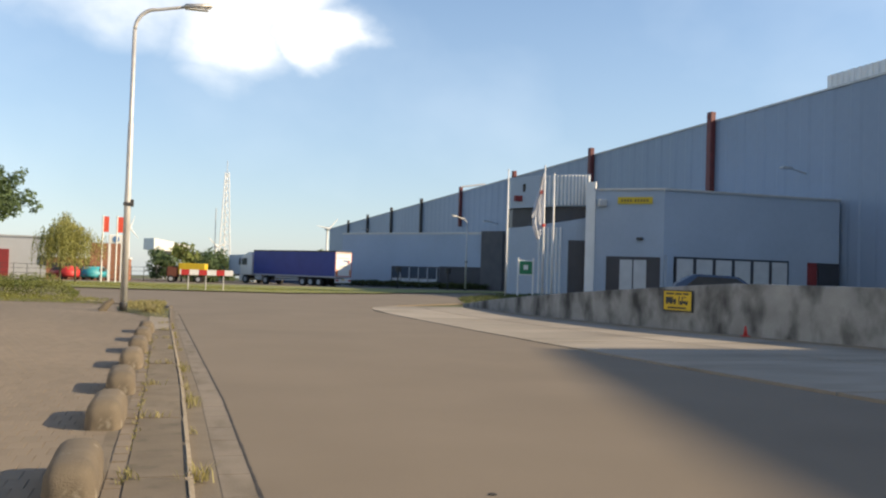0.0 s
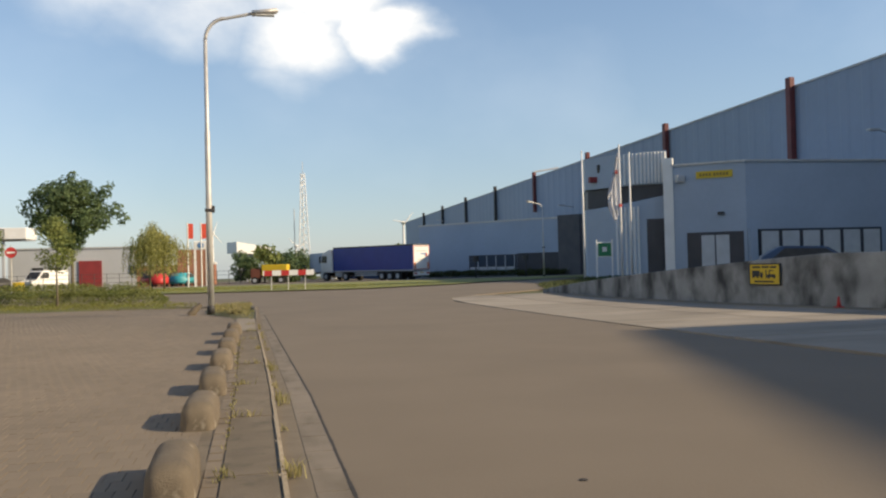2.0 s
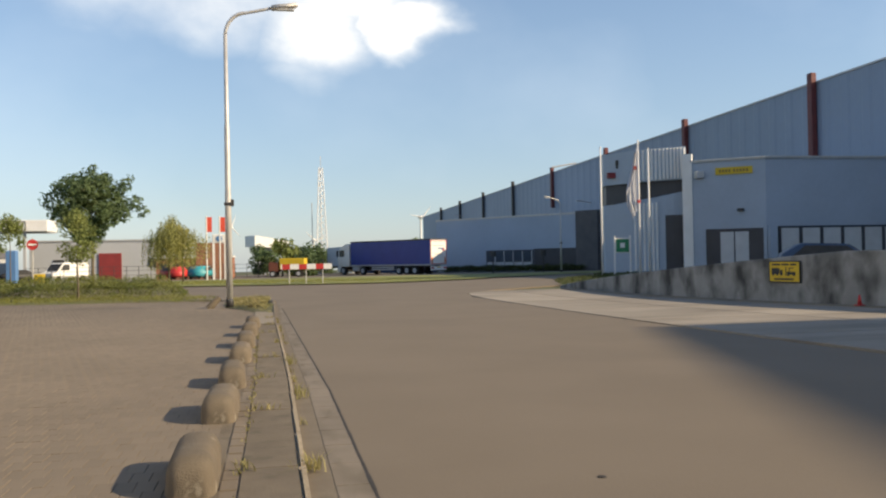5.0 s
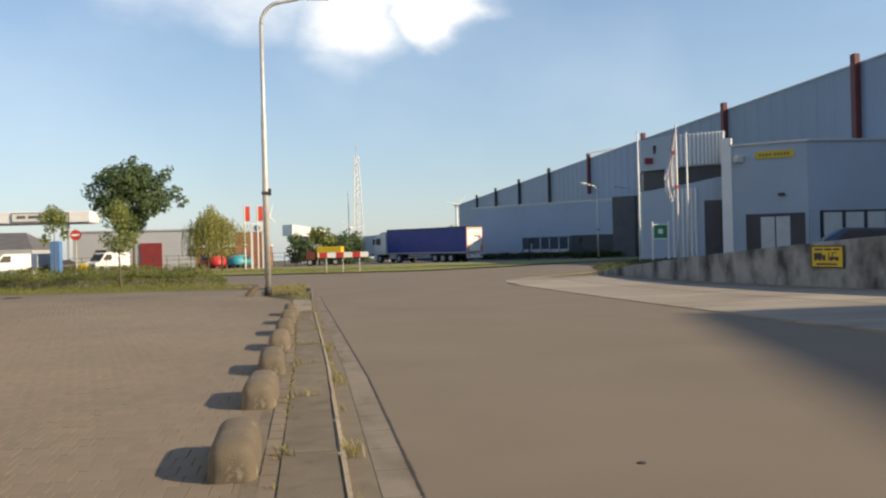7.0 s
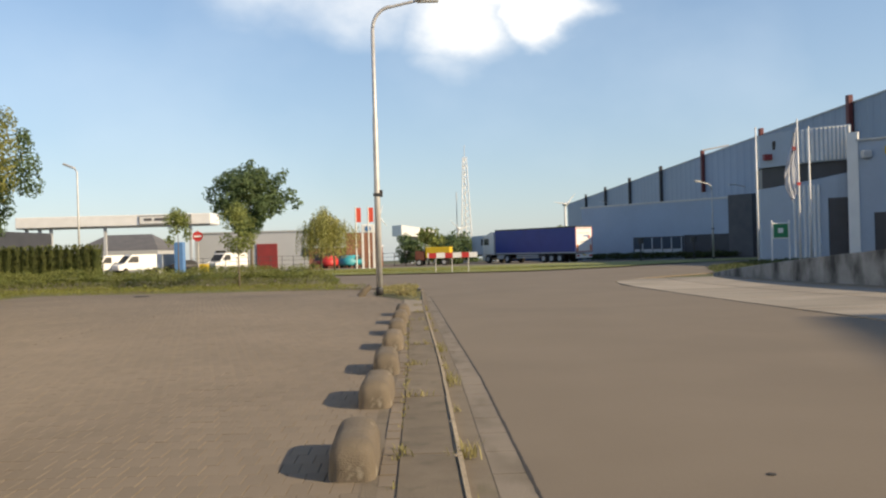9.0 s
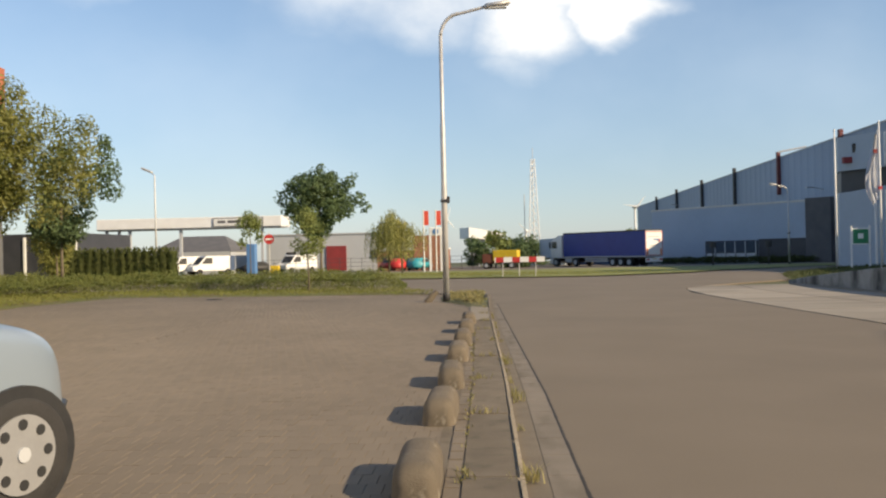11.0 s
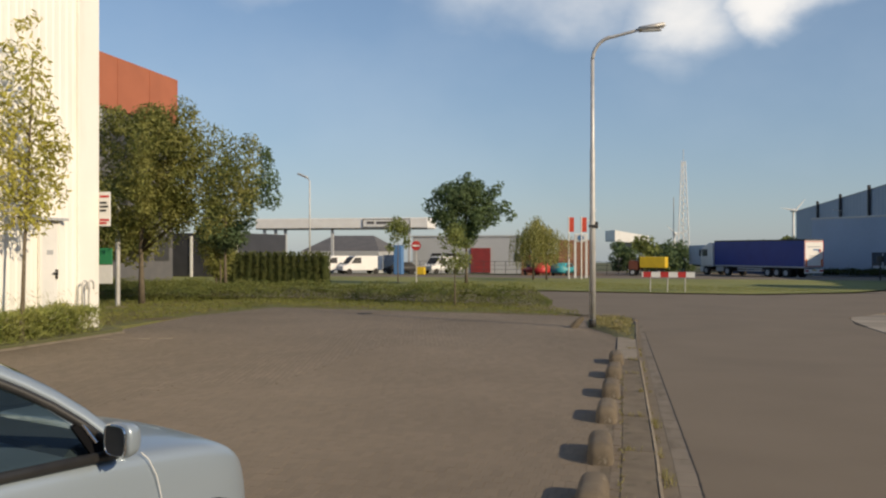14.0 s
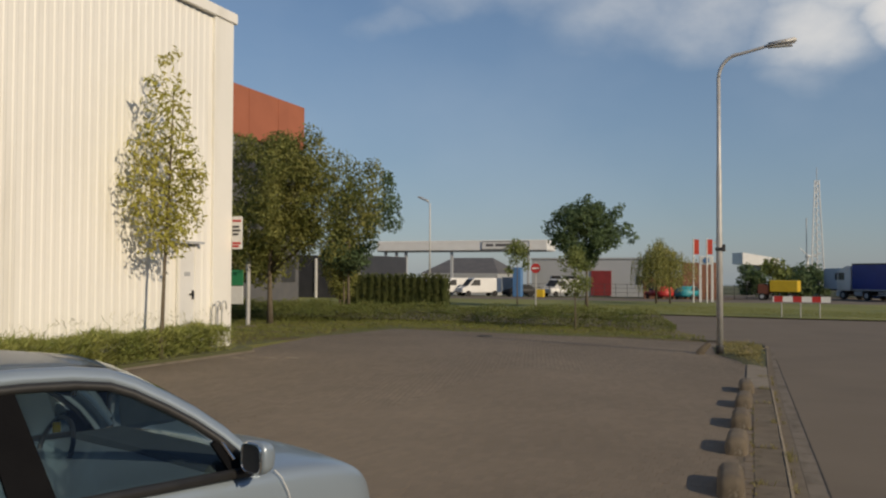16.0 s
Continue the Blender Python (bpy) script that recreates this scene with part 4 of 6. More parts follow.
# ------------------------------------------------------------------ white clad building
wb = thing("white_building", "cream-white ribbed steel building with a door", "building", kind="structure")
WX = -13.2
part("body", prism([(WX - .05, -30), (WX - .05, 18.7), (WX - 25, 18.7), (WX - 25, -30)], -.3, 8.6), CREAM, wb)
part("cladding", cladding_wall((WX - .04, -30), (WX - .04, 17.95), lambda v: .15, lambda v: 8.62, .25, .014), CREAM, wb)
part("corner_trim", box(WX - .25, WX + .05, 17.95, 18.78, -.3, 8.75, .01), CREAM, wb, "smooth corner flashing")
part("roof_trim", box(WX - .3, WX + .1, -30, 18.9, 8.66, 8.95, .02), CREAM, wb, "cream roof-edge trim")
part("plinth", box(WX - .1, WX + .03, -30, 18.7, -.3, .2), CONC, wb, "grey concrete plinth")
dr = part("door", box(WX - .02, WX + .02, 16.62, 17.2, .32, 2.6), WHITE, wb, "plain white steel door")
part("handle", join(box(WX + .02, WX + .07, 17.1, 17.14, 1.28, 1.5), box(WX + .05, WX + .08, 16.98, 17.14, 1.4, 1.43)), BLACK, dr)
part("door_sign", box(WX + .02, WX + .03, 16.8, 17.02, 1.86, 1.96), GREYB, dr, "small grey label")
part("door_frame", join(box(WX - .02, WX + .04, 16.54, 16.62, .3, 2.68), box(WX - .02, WX + .04, 17.2, 17.28, .3, 2.68)), CREAM, wb)
part("canopy", box(WX - .02, WX + .16, 16.45, 17.42, 2.66, 2.72), GREYB, wb, "narrow grey canopy over the door")
for y0 in (17.85, 18.1):
    pp = thing("vent_pipe", "thin bent steel vent pipe in the planting", "pipe", pose(-12.98, y0, fall(18)))
    pts = [(0, 0, 0), (0, 0, 1.2)] + [(0, .1 - .1 * math.cos(a), 1.2 + .1 * math.sin(a)) for a in (.6, 1.2, 1.9, 2.5, 3.14)] + [(0, .2, 1.08)]
    part("pipe", tube(pts, .022, 8), GALV, pp, smooth=True)
bed = thing("bed_edging", "low concrete edging round the planting bed", "kerb", kind="structure")
part("edging", skew_box(lambda v: -12.24, lambda v: -12.16, 2, 18.4, -.05, .03), CONC, bed)
part("edging", box(-13.15, -12.16, 18.4, 18.48, -.15, -.07, .01), CONC, bed)
bed.matrix_basis = FALL


# ------------------------------------------------------------------ silver car
def car(m, k=1.02):
    """Compact hatchback. x across, y ahead, origin on the ground below the front axle's middle. Right side at +x."""
    t = thing("car", "silver-blue hatchback parked on the clinker paving", "car", m)
    W = .83
    # outline of the lower body in side view: y, z of the shoulder line, half width there
    st = [(-3.05, .55, .62, .70), (-3.0, .78, .62, .74), (-2.7, .95, .30, .81), (-2.0, .96, .20, .83), (-1.2, .955, .20, .83), (-.75, .95, .20, .83),
          (-.35, .935, .22, .825), (0, .912, .26, .82), (.25, .868, .28, .80), (.40, .795, .26, .75), (.485, .685, .25, .68), (.515, .50, .24, .64)]
    b = bmesh.new()
    rings = []
    for y, zs, z0, w in st:
        crown = zs + (.055 if -.7 < y < .6 else .0)
        prof = [(0, z0), (w * .93, z0), (w, z0 + .1), (w * 1.01, (z0 + zs) / 2 + .02), (w * .985, zs - .06), (w * .95, zs - .01), (w * .86, zs + .015), (w * .45, crown - .012), (0, crown)]
        rings.append([b.verts.new((x * k, y * k, z * k)) for x, z in prof] )
        rings[-1] += [b.verts.new((-x * k, y * k, z * k)) for x, z in prof[-2:0:-1]]
    n = len(rings[0])
    for r0, r1 in zip(rings, rings[1:]):
        for j in range(n):
            b.faces.new((r0[j], r0[(j + 1) % n], r1[(j + 1) % n], r1[j]))
    b.faces.new(rings[0])
    b.faces.new(rings[-1][::-1])
    bmesh.ops.recalc_face_normals(b, faces=b.faces)
    body = part("body", b, SILVER, t, smooth=True)
    md = body.modifiers.new("round", "SUBSURF")
    md.levels = md.render_levels = 2
    # wheels, each on a black disc that stands in for the shaded arch opening
    for y in (.09, -2.42):
        for s in (1, -1):
            part("wheel_arch", disc((s * .71 * k, y * k, .30 * k), (1, 0, 0), .318 * k, .256 * k, 36), BLACK, t)
            wt_ = bmesh.new()
            prof = [(-.09, .18), (-.1, .26), (-.075, .285), (.075, .285), (.1, .26), (.09, .18)]
            rg = [[wt_.verts.new((s * .752 * k + x * k, y * k + r * k * math.cos(a), .285 * k + r * k * math.sin(a))) for x, r in prof] for a in [2 * math.pi * q / 36 for q in range(36)]]
            for q in range(36):
                for j in range(len(prof) - 1):
                    wt_.faces.new((rg[q][j], rg[q][j + 1], rg[(q + 1) % 36][j + 1], rg[(q + 1) % 36][j]))
            wheel = part("tyre", wt_, RUBBER, t, smooth=True)
            hb = disc((s * .838 * k, y * k, .30 * k), (1, 0, 0), .185 * k, .03 * k, 32)
            part("wheel_cover", hb, HUB, wheel, "silver plastic wheel cover")
            part("hub_badge", disc((s * .858 * k, y * k, .30 * k), (1, 0, 0), .035 * k, .01, 16), GREYB, wheel)
            for q in range(8):
                a = 2 * math.pi * q / 8
                # black dot in place of the shade inside a slot
                part("vent_slot", disc((s * .853 * k, y * k + .14 * k * math.cos(a), .30 * k + .14 * k * math.sin(a)), (1, 0, 0), .026 * k, .008, 10), BLACK, wheel)
    # roof, pillars and glass, spanned between the two window contours
    con = [(-2.62, 0.97), (-2.54, 1.21), (-2.38, 1.365), (-2.15, 1.42), (-1.8, 1.44), (-1.43, 1.445), (-1.22, 1.437), (-1.06, 1.417), (-.95, 1.375), (-.80, 1.292), (-.68, 1.215), (-.56, 1.12), (-.46, 1.02), (-.38, 0.93)]
    side_x = lambda z: .80 - .205 * max(0, z - .93) / .42

    def offset(i, d):
        (ya, za), (yb, zb) = con[max(0, i - 1)], con[min(len(con) - 1, i + 1)]
        l = math.hypot(yb - ya, zb - za)
        return con[i][0] - (zb - za) / l * d, con[i][1] + (yb - ya) / l * d
    outer = [offset(i, .062) for i in range(len(con))]

    def span(i0, i1, inset, bow_y, bow_z):
        g = bmesh.new()
        rows = []
        for i in range(i0, i1 + 1):
            y, z = outer[i]
            w_ = side_x(con[i][1]) - .045 - inset
            rows.append([g.verts.new((w_ * f * k, (y + bow_y * (1 - f * f)) * k, (z + bow_z * (1 - f * f)) * k)) for f in (-1, -.8, -.5, 0, .5, .8, 1)])
        for r0, r1 in zip(rows, rows[1:]):
            for j in range(6):
                g.faces.new((r0[j], r0[j + 1], r1[j + 1], r1[j]))
        return g
    b = span(2, 7, 0, 0, .035)
    bmesh.ops.solidify(b, geom=list(b.faces), thickness=.012)
    part("roof", b, SILVER, t, smooth=True)
    for nm, g in (("windscreen", span(7, 13, 0, .10, .02)), ("rear_screen", span(0, 2, 0, -.06, .02))):
        gl = part(nm, g, CARGLASS, t, "curved glass", True)
        gl.visible_shadow = False
    part("headliner", prism([(-.48 * k, -2.35 * k), (.48 * k, -2.35 * k), (.48 * k, -1.1 * k), (-.48 * k, -1.1 * k)], 1.425 * k, 1.437 * k), INTERIOR, t)
    for s in (1, -1):
        side = lambda y, z, o=0: (s * (side_x(z) + o) * k, y * k, z * k)
        g = bmesh.new()
        rows = []
        for i in range(len(con)):
            pts = [(*offset(i, -.012), -.03), (*offset(i, 0), .0), (*offset(i, .022), .002), (*offset(i, .046), -.014), (*outer[i], -.045), (*offset(i, .05), -.075)]
            rows.append([g.verts.new((s * (side_x(con[i][1]) + o) * k, y * k, z * k)) for y, z, o in pts])
        for r0, r1 in zip(rows, rows[1:]):
            for j in range(5):
                g.faces.new((r0[j], r0[j + 1], r1[j + 1], r1[j]))
        part("roof_frame", g, SILVER, t, "roof edge and pillars", True)
        part("window_seal", tube([side(-.44, .955, .004), side(-1.4, .968, .004), side(-2.6, .97, .004)], .026, 8), BLACK, t, "black window seal", True)
        part("upper_seal", tube([side(*offset(i, -.018)) for i in range(1, len(con) - 1)], .021, 8), BLACK, t, "black window seal", True)
        for nm, ys_ in (("front_window", ((-.56, 0.97), (-.62, 1.11), (-.73, 1.202), (-.85, 1.279), (-.98, 1.361), (-1.09, 1.395), (-1.24, 1.415), (-1.49, 1.42), (-1.39, 0.97))), ("rear_window", ((-1.55, 0.97), (-1.62, 1.42), (-2.13, 1.395), (-2.34, 1.348), (-2.50, 1.202), (-2.58, 0.97)))):
            bw = bmesh.new()
            bw.faces.new([bw.verts.new(side(y, z, -.006)) for y, z in ys_])
            gl = part(nm, bw, CARGLASS, t, "tinted side window")
            gl.visible_shadow = False
        for nm, q in (("b_pillar", ((-1.38, 0.96), (-1.475, 1.415), (-1.63, 1.415), (-1.56, 0.96))), ("sail_panel", ((-.41, 0.955), (-.585, 1.115), (-.625, 1.1), (-.56, 0.955)))):
            bw = bmesh.new()
            o = [bw.verts.new(side(y, z, .002)) for y, z in q]
            n_ = [bw.verts.new(side(y, z, -.02)) for y, z in q]
            bw.faces.new(o)
            bw.faces.new(n_[::-1])
            for j in range(4):
                bw.faces.new((o[j], o[(j + 1) % 4], n_[(j + 1) % 4], n_[j]))
            part(nm, bw, PILLAR, t, "black plastic trim")
        part("quarter_trim", tube([side(-.585, 1.12, .012), side(-.535, 1.02, .012)], .007, 6), TRIM, t)
        # mirror
        mx_, my_, mz = .925, -.53, 1.05
        hs = bmesh.new()
        bmesh.ops.create_uvsphere(hs, u_segments=18, v_segments=12, radius=1)
        for v in hs.verts:
            q = Vector((math.copysign(abs(v.co.x) ** .6, v.co.x) * .082, v.co.y * .085 if v.co.y > 0 else v.co.y * .02, math.copysign(abs(v.co.z) ** .6, v.co.z) * .078))
            v.co = Vector((s * mx_ * k, my_ * k, mz * k)) + q * k
        mr = part("mirror_housing", hs, SILVER, t, "door mirror", True)
        oval = [(.068 * math.copysign(abs(math.cos(a)) ** .5, math.cos(a)), .064 * math.copysign(abs(math.sin(a)) ** .5, math.sin(a))) for a in [2 * math.pi * (q + .5) / 28 for q in range(28)]]
        gl = bmesh.new()
        f0 = [gl.verts.new((s * (mx_ + x) * k, (my_ - .026) * k, (mz + z) * k)) for x, z in oval]
        f1 = [gl.verts.new((s * (mx_ + x) * k, (my_ - .005) * k, (mz + z) * k)) for x, z in oval]
        gl.faces.new(f0)
        for j in range(28):
            gl.faces.new((f0[j], f0[(j + 1) % 28], f1[(j + 1) % 28], f1[j]))
        part("mirror_glass", gl, DARKM, mr, "dark mirror glass")
        part("mirror_rim", tube([(s * (mx_ + x * 1.04) * k, (my_ - .024) * k, (mz + z * 1.04) * k) for x, z in oval + oval[:1]], .006, 6), TRIM, mr)
        part("mirror_arm", tube([(s * .77 * k, -.46 * k, .985 * k), (s * .87 * k, -.49 * k, 1.01 * k)], .032, 8), BLACK, mr)
        # reflection along the shut line, put in as a thin white tube
        part("shut_line", tube([(s * .795 * k, -.31 * k, .935 * k), (s * .818 * k, -.285 * k, .90 * k), (s * .832 * k, -.25 * k, .82 * k), (s * .838 * k, -.225 * k, .70 * k), (s * .832 * k, -.22 * k, .40 * k)], .0026, 5), WHITE, t, "door shut line with its glint painted white")
        part("door_handle", box(*(sorted((s * .835 * k, s * .855 * k))), -1.32 * k, -1.14 * k, .80 * k, .835 * k, .006), SILVER, t)
        part("headlamp", tube([(s * .58 * k, .46 * k, .62 * k), (s * .69 * k, .365 * k, .65 * k)], [.07, .06], 10), LAMPGLASS, t, "clear headlamp", True)
        part("bumper_strip", tube([(s * .76 * k, .31 * k, .46 * k), (s * .74 * k, .42 * k, .46 * k), (s * .64 * k, .53 * k, .46 * k), (0, .57 * k, .46 * k)], .022, 6), BLACK, t, "dark bumper strip", True)
    # cabin
    part("dashboard", box(-.68 * k, .68 * k, -.62 * k, -.28 * k, .90 * k, .985 * k, .03), INTERIOR, t)
    for x in (-.35, .35):
        part("seat", join(box((x - .24) * k, (x + .24) * k, -1.75 * k, -1.57 * k, .6 * k, 1.08 * k, .05), box((x - .12) * k, (x + .12) * k, -1.78 * k, -1.66 * k, 1.08 * k, 1.28 * k, .04)), INTERIOR, t, "dark seat with headrest")
    part("steering_wheel", tube([(-.35 * k + .17 * k * math.cos(a), -.86 * k + .05 * k * math.sin(a), .97 * k + .16 * k * math.sin(a)) for a in [2 * math.pi * q / 20 for q in range(21)]], .014, 6), BLACK, t)
    part("air_freshener", box(.03 * k, .04 * k, -1.06 * k, -1.02 * k, 1.13 * k, 1.18 * k, .004), YELLOW, t, "small yellow hanging tag")
    part("rear_mirror", box(-.1 * k, .1 * k, -1.0 * k, -.97 * k, 1.30 * k, 1.36 * k, .01), BLACK, t)
    part("wiper", tube([(-.1 * k, -.2 * k, .945 * k), (.5 * k, -.25 * k, .955 * k)], .008, 5), BLACK, t)
    return t


car(pose(-2.79, 3.47, lz(-3, 3) + .008, 0, 0, -19.9))


# ------------------------------------------------------------------ lorry and trailers
def wheel_set(t, x, y, r, w=.3, label="black lorry tyre"):
    ty = part("tyre", disc((x, y, r), (1, 0, 0), r, w, 22), RUBBER, t, label)
    s = 1 if x > 0 else -1
    part("rim", disc((x + s * w * .42, y, r), (1, 0, 0), r * .55, w * .3, 16), GREYB, ty, "grey steel rim")


def trailer(t, y0, side, body_label, x0=0.0):
    """Curtain trailer with its rear at y0, 13.6 m ahead of that."""
    part("curtain", box(-1.26, 1.26, y0 + .06, y0 + 13.6, 1.18, 3.86, .02), side, t, body_label)
    part("roof_rail", box(-1.29, 1.29, y0 + .0, y0 + 13.62, 3.85, 4.0, .02), DARKM, t, "dark roof rail")
    part("chassis", box(-.5, .5, y0 + .4, y0 + 13.2, .85, 1.18), DARKM, t)
    part("side_rail", box(-1.28, 1.28, y0 + .05, y0 + 13.6, 1.05, 1.19), GREYB, t)
    dr_ = part("rear_doors", box(-1.27, 1.27, y0, y0 + .06, 1.2, 3.86), WHITE, t, "white rear doors")
    for q in ((-1.27, -1.2, 1.2, 3.86), (1.2, 1.27, 1.2, 3.86)):
        part("door_edge", box(q[0], q[1], y0 - .015, y0, q[2], q[3]), RED, dr_, "red reflective edge")
    part("door_edge", box(-1.2, 1.2, y0 - .015, y0, 3.72, 3.78), RED, dr_, "red reflective edge")
    part("door_edge", box(-1.2, 1.2, y0 - .015, y0, 1.2, 1.26), RED, dr_, "red reflective edge")
    for x in (-1.12, .92):
        part("marker", box(x, x + .2, y0 - .02, y0, 1.3, 1.95), ORANGE, dr_, "orange marker plate")
    part("logo", join(box(-.1, .65, y0 - .02, y0, 2.85, 3.0), box(.5, .68, y0 - .02, y0, 2.7, 3.0)), BLUEP, dr_, "blue logo shape")
    part("logo", box(.72, .9, y0 - .02, y0, 2.62, 3.0), RED, dr_, "red logo block")
    part("text_bar", box(-.9, .85, y0 - .02, y0, 3.18, 3.27), GREYB, dr_)
    part("text_bar", box(-.6, .55, y0 - .02, y0, 2.25, 2.33), GREYB, dr_)
    bp = part("rear_bumper", box(-1.24, 1.24, y0 - .02, y0 + .1, .5, .95, .02), WHITE, t, "white rear bumper")
    for x in (-1.2, .75):
        part("tail_light", box(x, x + .45, y0 - .04, y0 - .01, .68, .84), LIGHTRED, bp, "red tail light")
    part("plate", box(-.26, .26, y0 - .035, y0 - .01, .78, .89), YELLOW, bp, "yellow number plate")
    for yy_ in (2.6, 3.9, 5.2):
        for x in (-1.05, 1.05):
            wheel_set(t, x, y0 + yy_, .5, .38)
    for x in (-1.2, 1.2):
        part("side_guard", join(box(x - .02, x + .02, y0 + 6, y0 + 9.8, .55, .7), box(x - .02, x + .02, y0 + 6, y0 + 9.8, .8, .95)), GREYB, t)


def lorry(m):
    t = thing("articulated_lorry", "articulated lorry with blue curtain sides and white rear doors", "lorry", m)
    trailer(t, 0, BLUE, "blue curtain side")
    y = 13.9
    cab = bmesh.new()
    pr = [(y + .0, 1.0), (y + 2.15, 1.0), (y + 2.25, 2.2), (y + 1.95, 3.2), (y + .7, 3.75), (y, 3.75)]
    cab = extrude_profile(pr, -1.22, 1.22)
    for v in cab.verts:
        v.co = Vector((v.co.y, v.co.x, v.co.z))
    bmesh.ops.bevel(cab, geom=list(cab.edges), offset=.06, segments=2, affect="EDGES")
    cb = part("cab", cab, WHITE, t, "white tractor cab")
    part("windscreen", prism([(-1.05, y + 2.2), (1.05, y + 2.2), (1.05, y + 2.24), (-1.05, y + 2.24)], 2.2, 3.05), GLASS, cb)
    for s in (-1, 1):
        part("side_window", box(*sorted((s * 1.215, s * 1.235)), y + .95, y + 1.85, 2.2, 3.0), GLASS, cb)
        part("mirror", box(*sorted((s * 1.3, s * 1.5)), y + 2.0, y + 2.12, 2.2, 2.95, .02), BLACK, cb, "black wing mirror")
        part("fuel_tank", box(*sorted((s * .6, s * 1.2)), y - 1.7, y - .5, .45, 1.0, .05), GREYB, t)
    part("bumper", box(-1.23, 1.23, y + 1.7, y + 2.3, .35, 1.0, .05), WHITE, t)
    part("tractor_frame", box(-.45, .45, y - 3.2, y + 1.5, .6, .95), DARKM, t)
    for yy_ in (y + 1.2, y - 2.4):
        for x in (-1.05, 1.05):
            wheel_set(t, x, yy_, .5, .34)
    return t


lorry(pose(18.4, 93.2, gz(94) - .08, 0, 0, 35))
sheet([(-4, 98.2), (22, 88), (28, 96), (4, 122), (-8, 116)], lambda v: gz(94) - .08, ASPHALT, "lorry_park", "grey asphalt lorry park", "pavement", cut=8)

for x, y, a, side, lab in ((10.9, 112, 8, HALL2, "parked trailer with grey-white ribbed body"),):
    t = thing("parked_trailer", lab, "trailer", pose(x, y, gz(y), 0, 0, a), "trailers at the lorry park")
    part("body", box(-1.27, 1.27, 0, 12, 1.1, 3.7, .03), side, t)
    part("chassis", box(-.5, .5, .3, 11.6, .8, 1.1), DARKM, t)
    part("bumper", box(-1.2, 1.2, 0, .12, .5, .7), DARKM, t)
    for yy_ in (2, 3.3):
        for xx_ in (-1.05, 1.05):
            wheel_set(t, xx_, yy_, .5)


def container(x0, x1, y, h, paint, label):
    t = thing("freight_container", label, "container", pose(0, 0, gz(y)), "containers at the lorry park")
    part("body", box(x0 + .05, x1 - .05, y + .05, y + 2.4, .15, h - .05), paint, t)
    part("ribbed_side", cladding_wall((x0, y), (x1, y), lambda v: .15, lambda v: h - .05, .28, .04), paint, t)
    for x in (x0, x1 - .12):
        part("corner_post", box(x, x + .12, y - .06, y + .06, 0, h, .01), paint, t)
    for z in (0, h - .14):
        part("rail", box(x0 + .12, x1 - .12, y - .06, y + .05, z, z + .14, .01), paint, t)


container(12.9, 16.9, 116, 2.75, CONTBLUE, "dark blue ribbed freight container")
container(17.05, 19.6, 118, 3.0, CONTRED, "rust-red ribbed freight container")
container(19.7, 23.5, 120, 2.8, CONTBLUE, "dark blue ribbed freight container in the back row")
t = thing("yellow_tipper", "small yellow tipper truck parked by the bushes", "truck", pose(2.2, 98, gz(98), 0, 0, 78))
part("tipper_body", box(-.95, .95, -1.8, 1.0, .9, 2.1, .04), YELLOW, t)
part("cab", box(-.9, .9, 1.1, 2.3, .6, 1.7, .12, seg=2), CONTRED, t, "dull red cab")
for yy_ in (-1.1, 1.8):
    for xx_ in (-.8, .8):
        wheel_set(t, xx_, yy_, .38, .24)


def van(m, label, cargo=WHITE):
    t = thing("van", label, "van", m, "vans on the far street")
    b = extrude_profile([(-2.6, .45), (2.5, .45), (2.55, .95), (1.75, 1.2), (1.1, 2.0), (.9, 2.15), (-2.6, 2.15)], -.95, .95)
    for v in b.verts:
        v.co = Vector((v.co.x, v.co.y, v.co.z))
    bmesh.ops.bevel(b, geom=list(b.edges), offset=.06, segments=2, affect="EDGES")
    bd = part("body", b, cargo, t)
    part("windscreen", extrude_profile([(1.75, 1.26), (1.80, 1.24), (1.2, 2.0), (1.12, 1.98)], -.8, .8), DARKM, bd, "dark windscreen")
    for s in (-.965, .955):
        part("side_window", extrude_profile([(1.5, 1.28), (.95, 1.95), (.2, 1.95), (.2, 1.28)], s, s + .01), DARKM, bd)
    for x in (-1.7, 1.7):
        for s in (-.86, .86):
            part("wheel", disc((x, s, .34), (0, 1, 0), .34, .2, 18), RUBBER, t)
    return t


van(pose(-34.9, 97.5, gz(97.5) + .02, 0, 0, 238), "white van with a light bar on the street")
van(pose(-31.3, 96.5, gz(96.5) + .02, 0, 0, 222), "white double-cab pick-up van on the street")
van(pose(-23.0, 104, gz(104) + .02, 0, 0, 235), "white van parked by the grey hall")


def hatch(m, label, paint):
    t = thing("parked_car", label, "car", m)
    b = extrude_profile([(-2.0, .3), (2.05, .3), (2.1, .65), (1.1, .88), (.35, 1.38), (-1.2, 1.43), (-1.95, 1.0), (-2.05, .6)], -.84, .84)
    bmesh.ops.bevel(b, geom=list(b.edges), offset=.08, segments=2, affect="EDGES")
    bd = part("body", b, paint, t, smooth=True)
    part("windscreen", extrude_profile([(1.05, .93), (1.1, .9), (.42, 1.36), (.36, 1.35)], -.68, .68), DARKM, bd)
    for s in (-.855, .845):
        part("side_window", extrude_profile([(.85, .93), (.3, 1.3), (-1.15, 1.34), (-1.6, .95)], s, s + .01), DARKM, bd)
    for x in (-1.3, 1.3):
        for s in (-.78, .78):
            part("wheel", disc((x, s, .3), (0, 1, 0), .3, .18, 18), RUBBER, t)
    return t


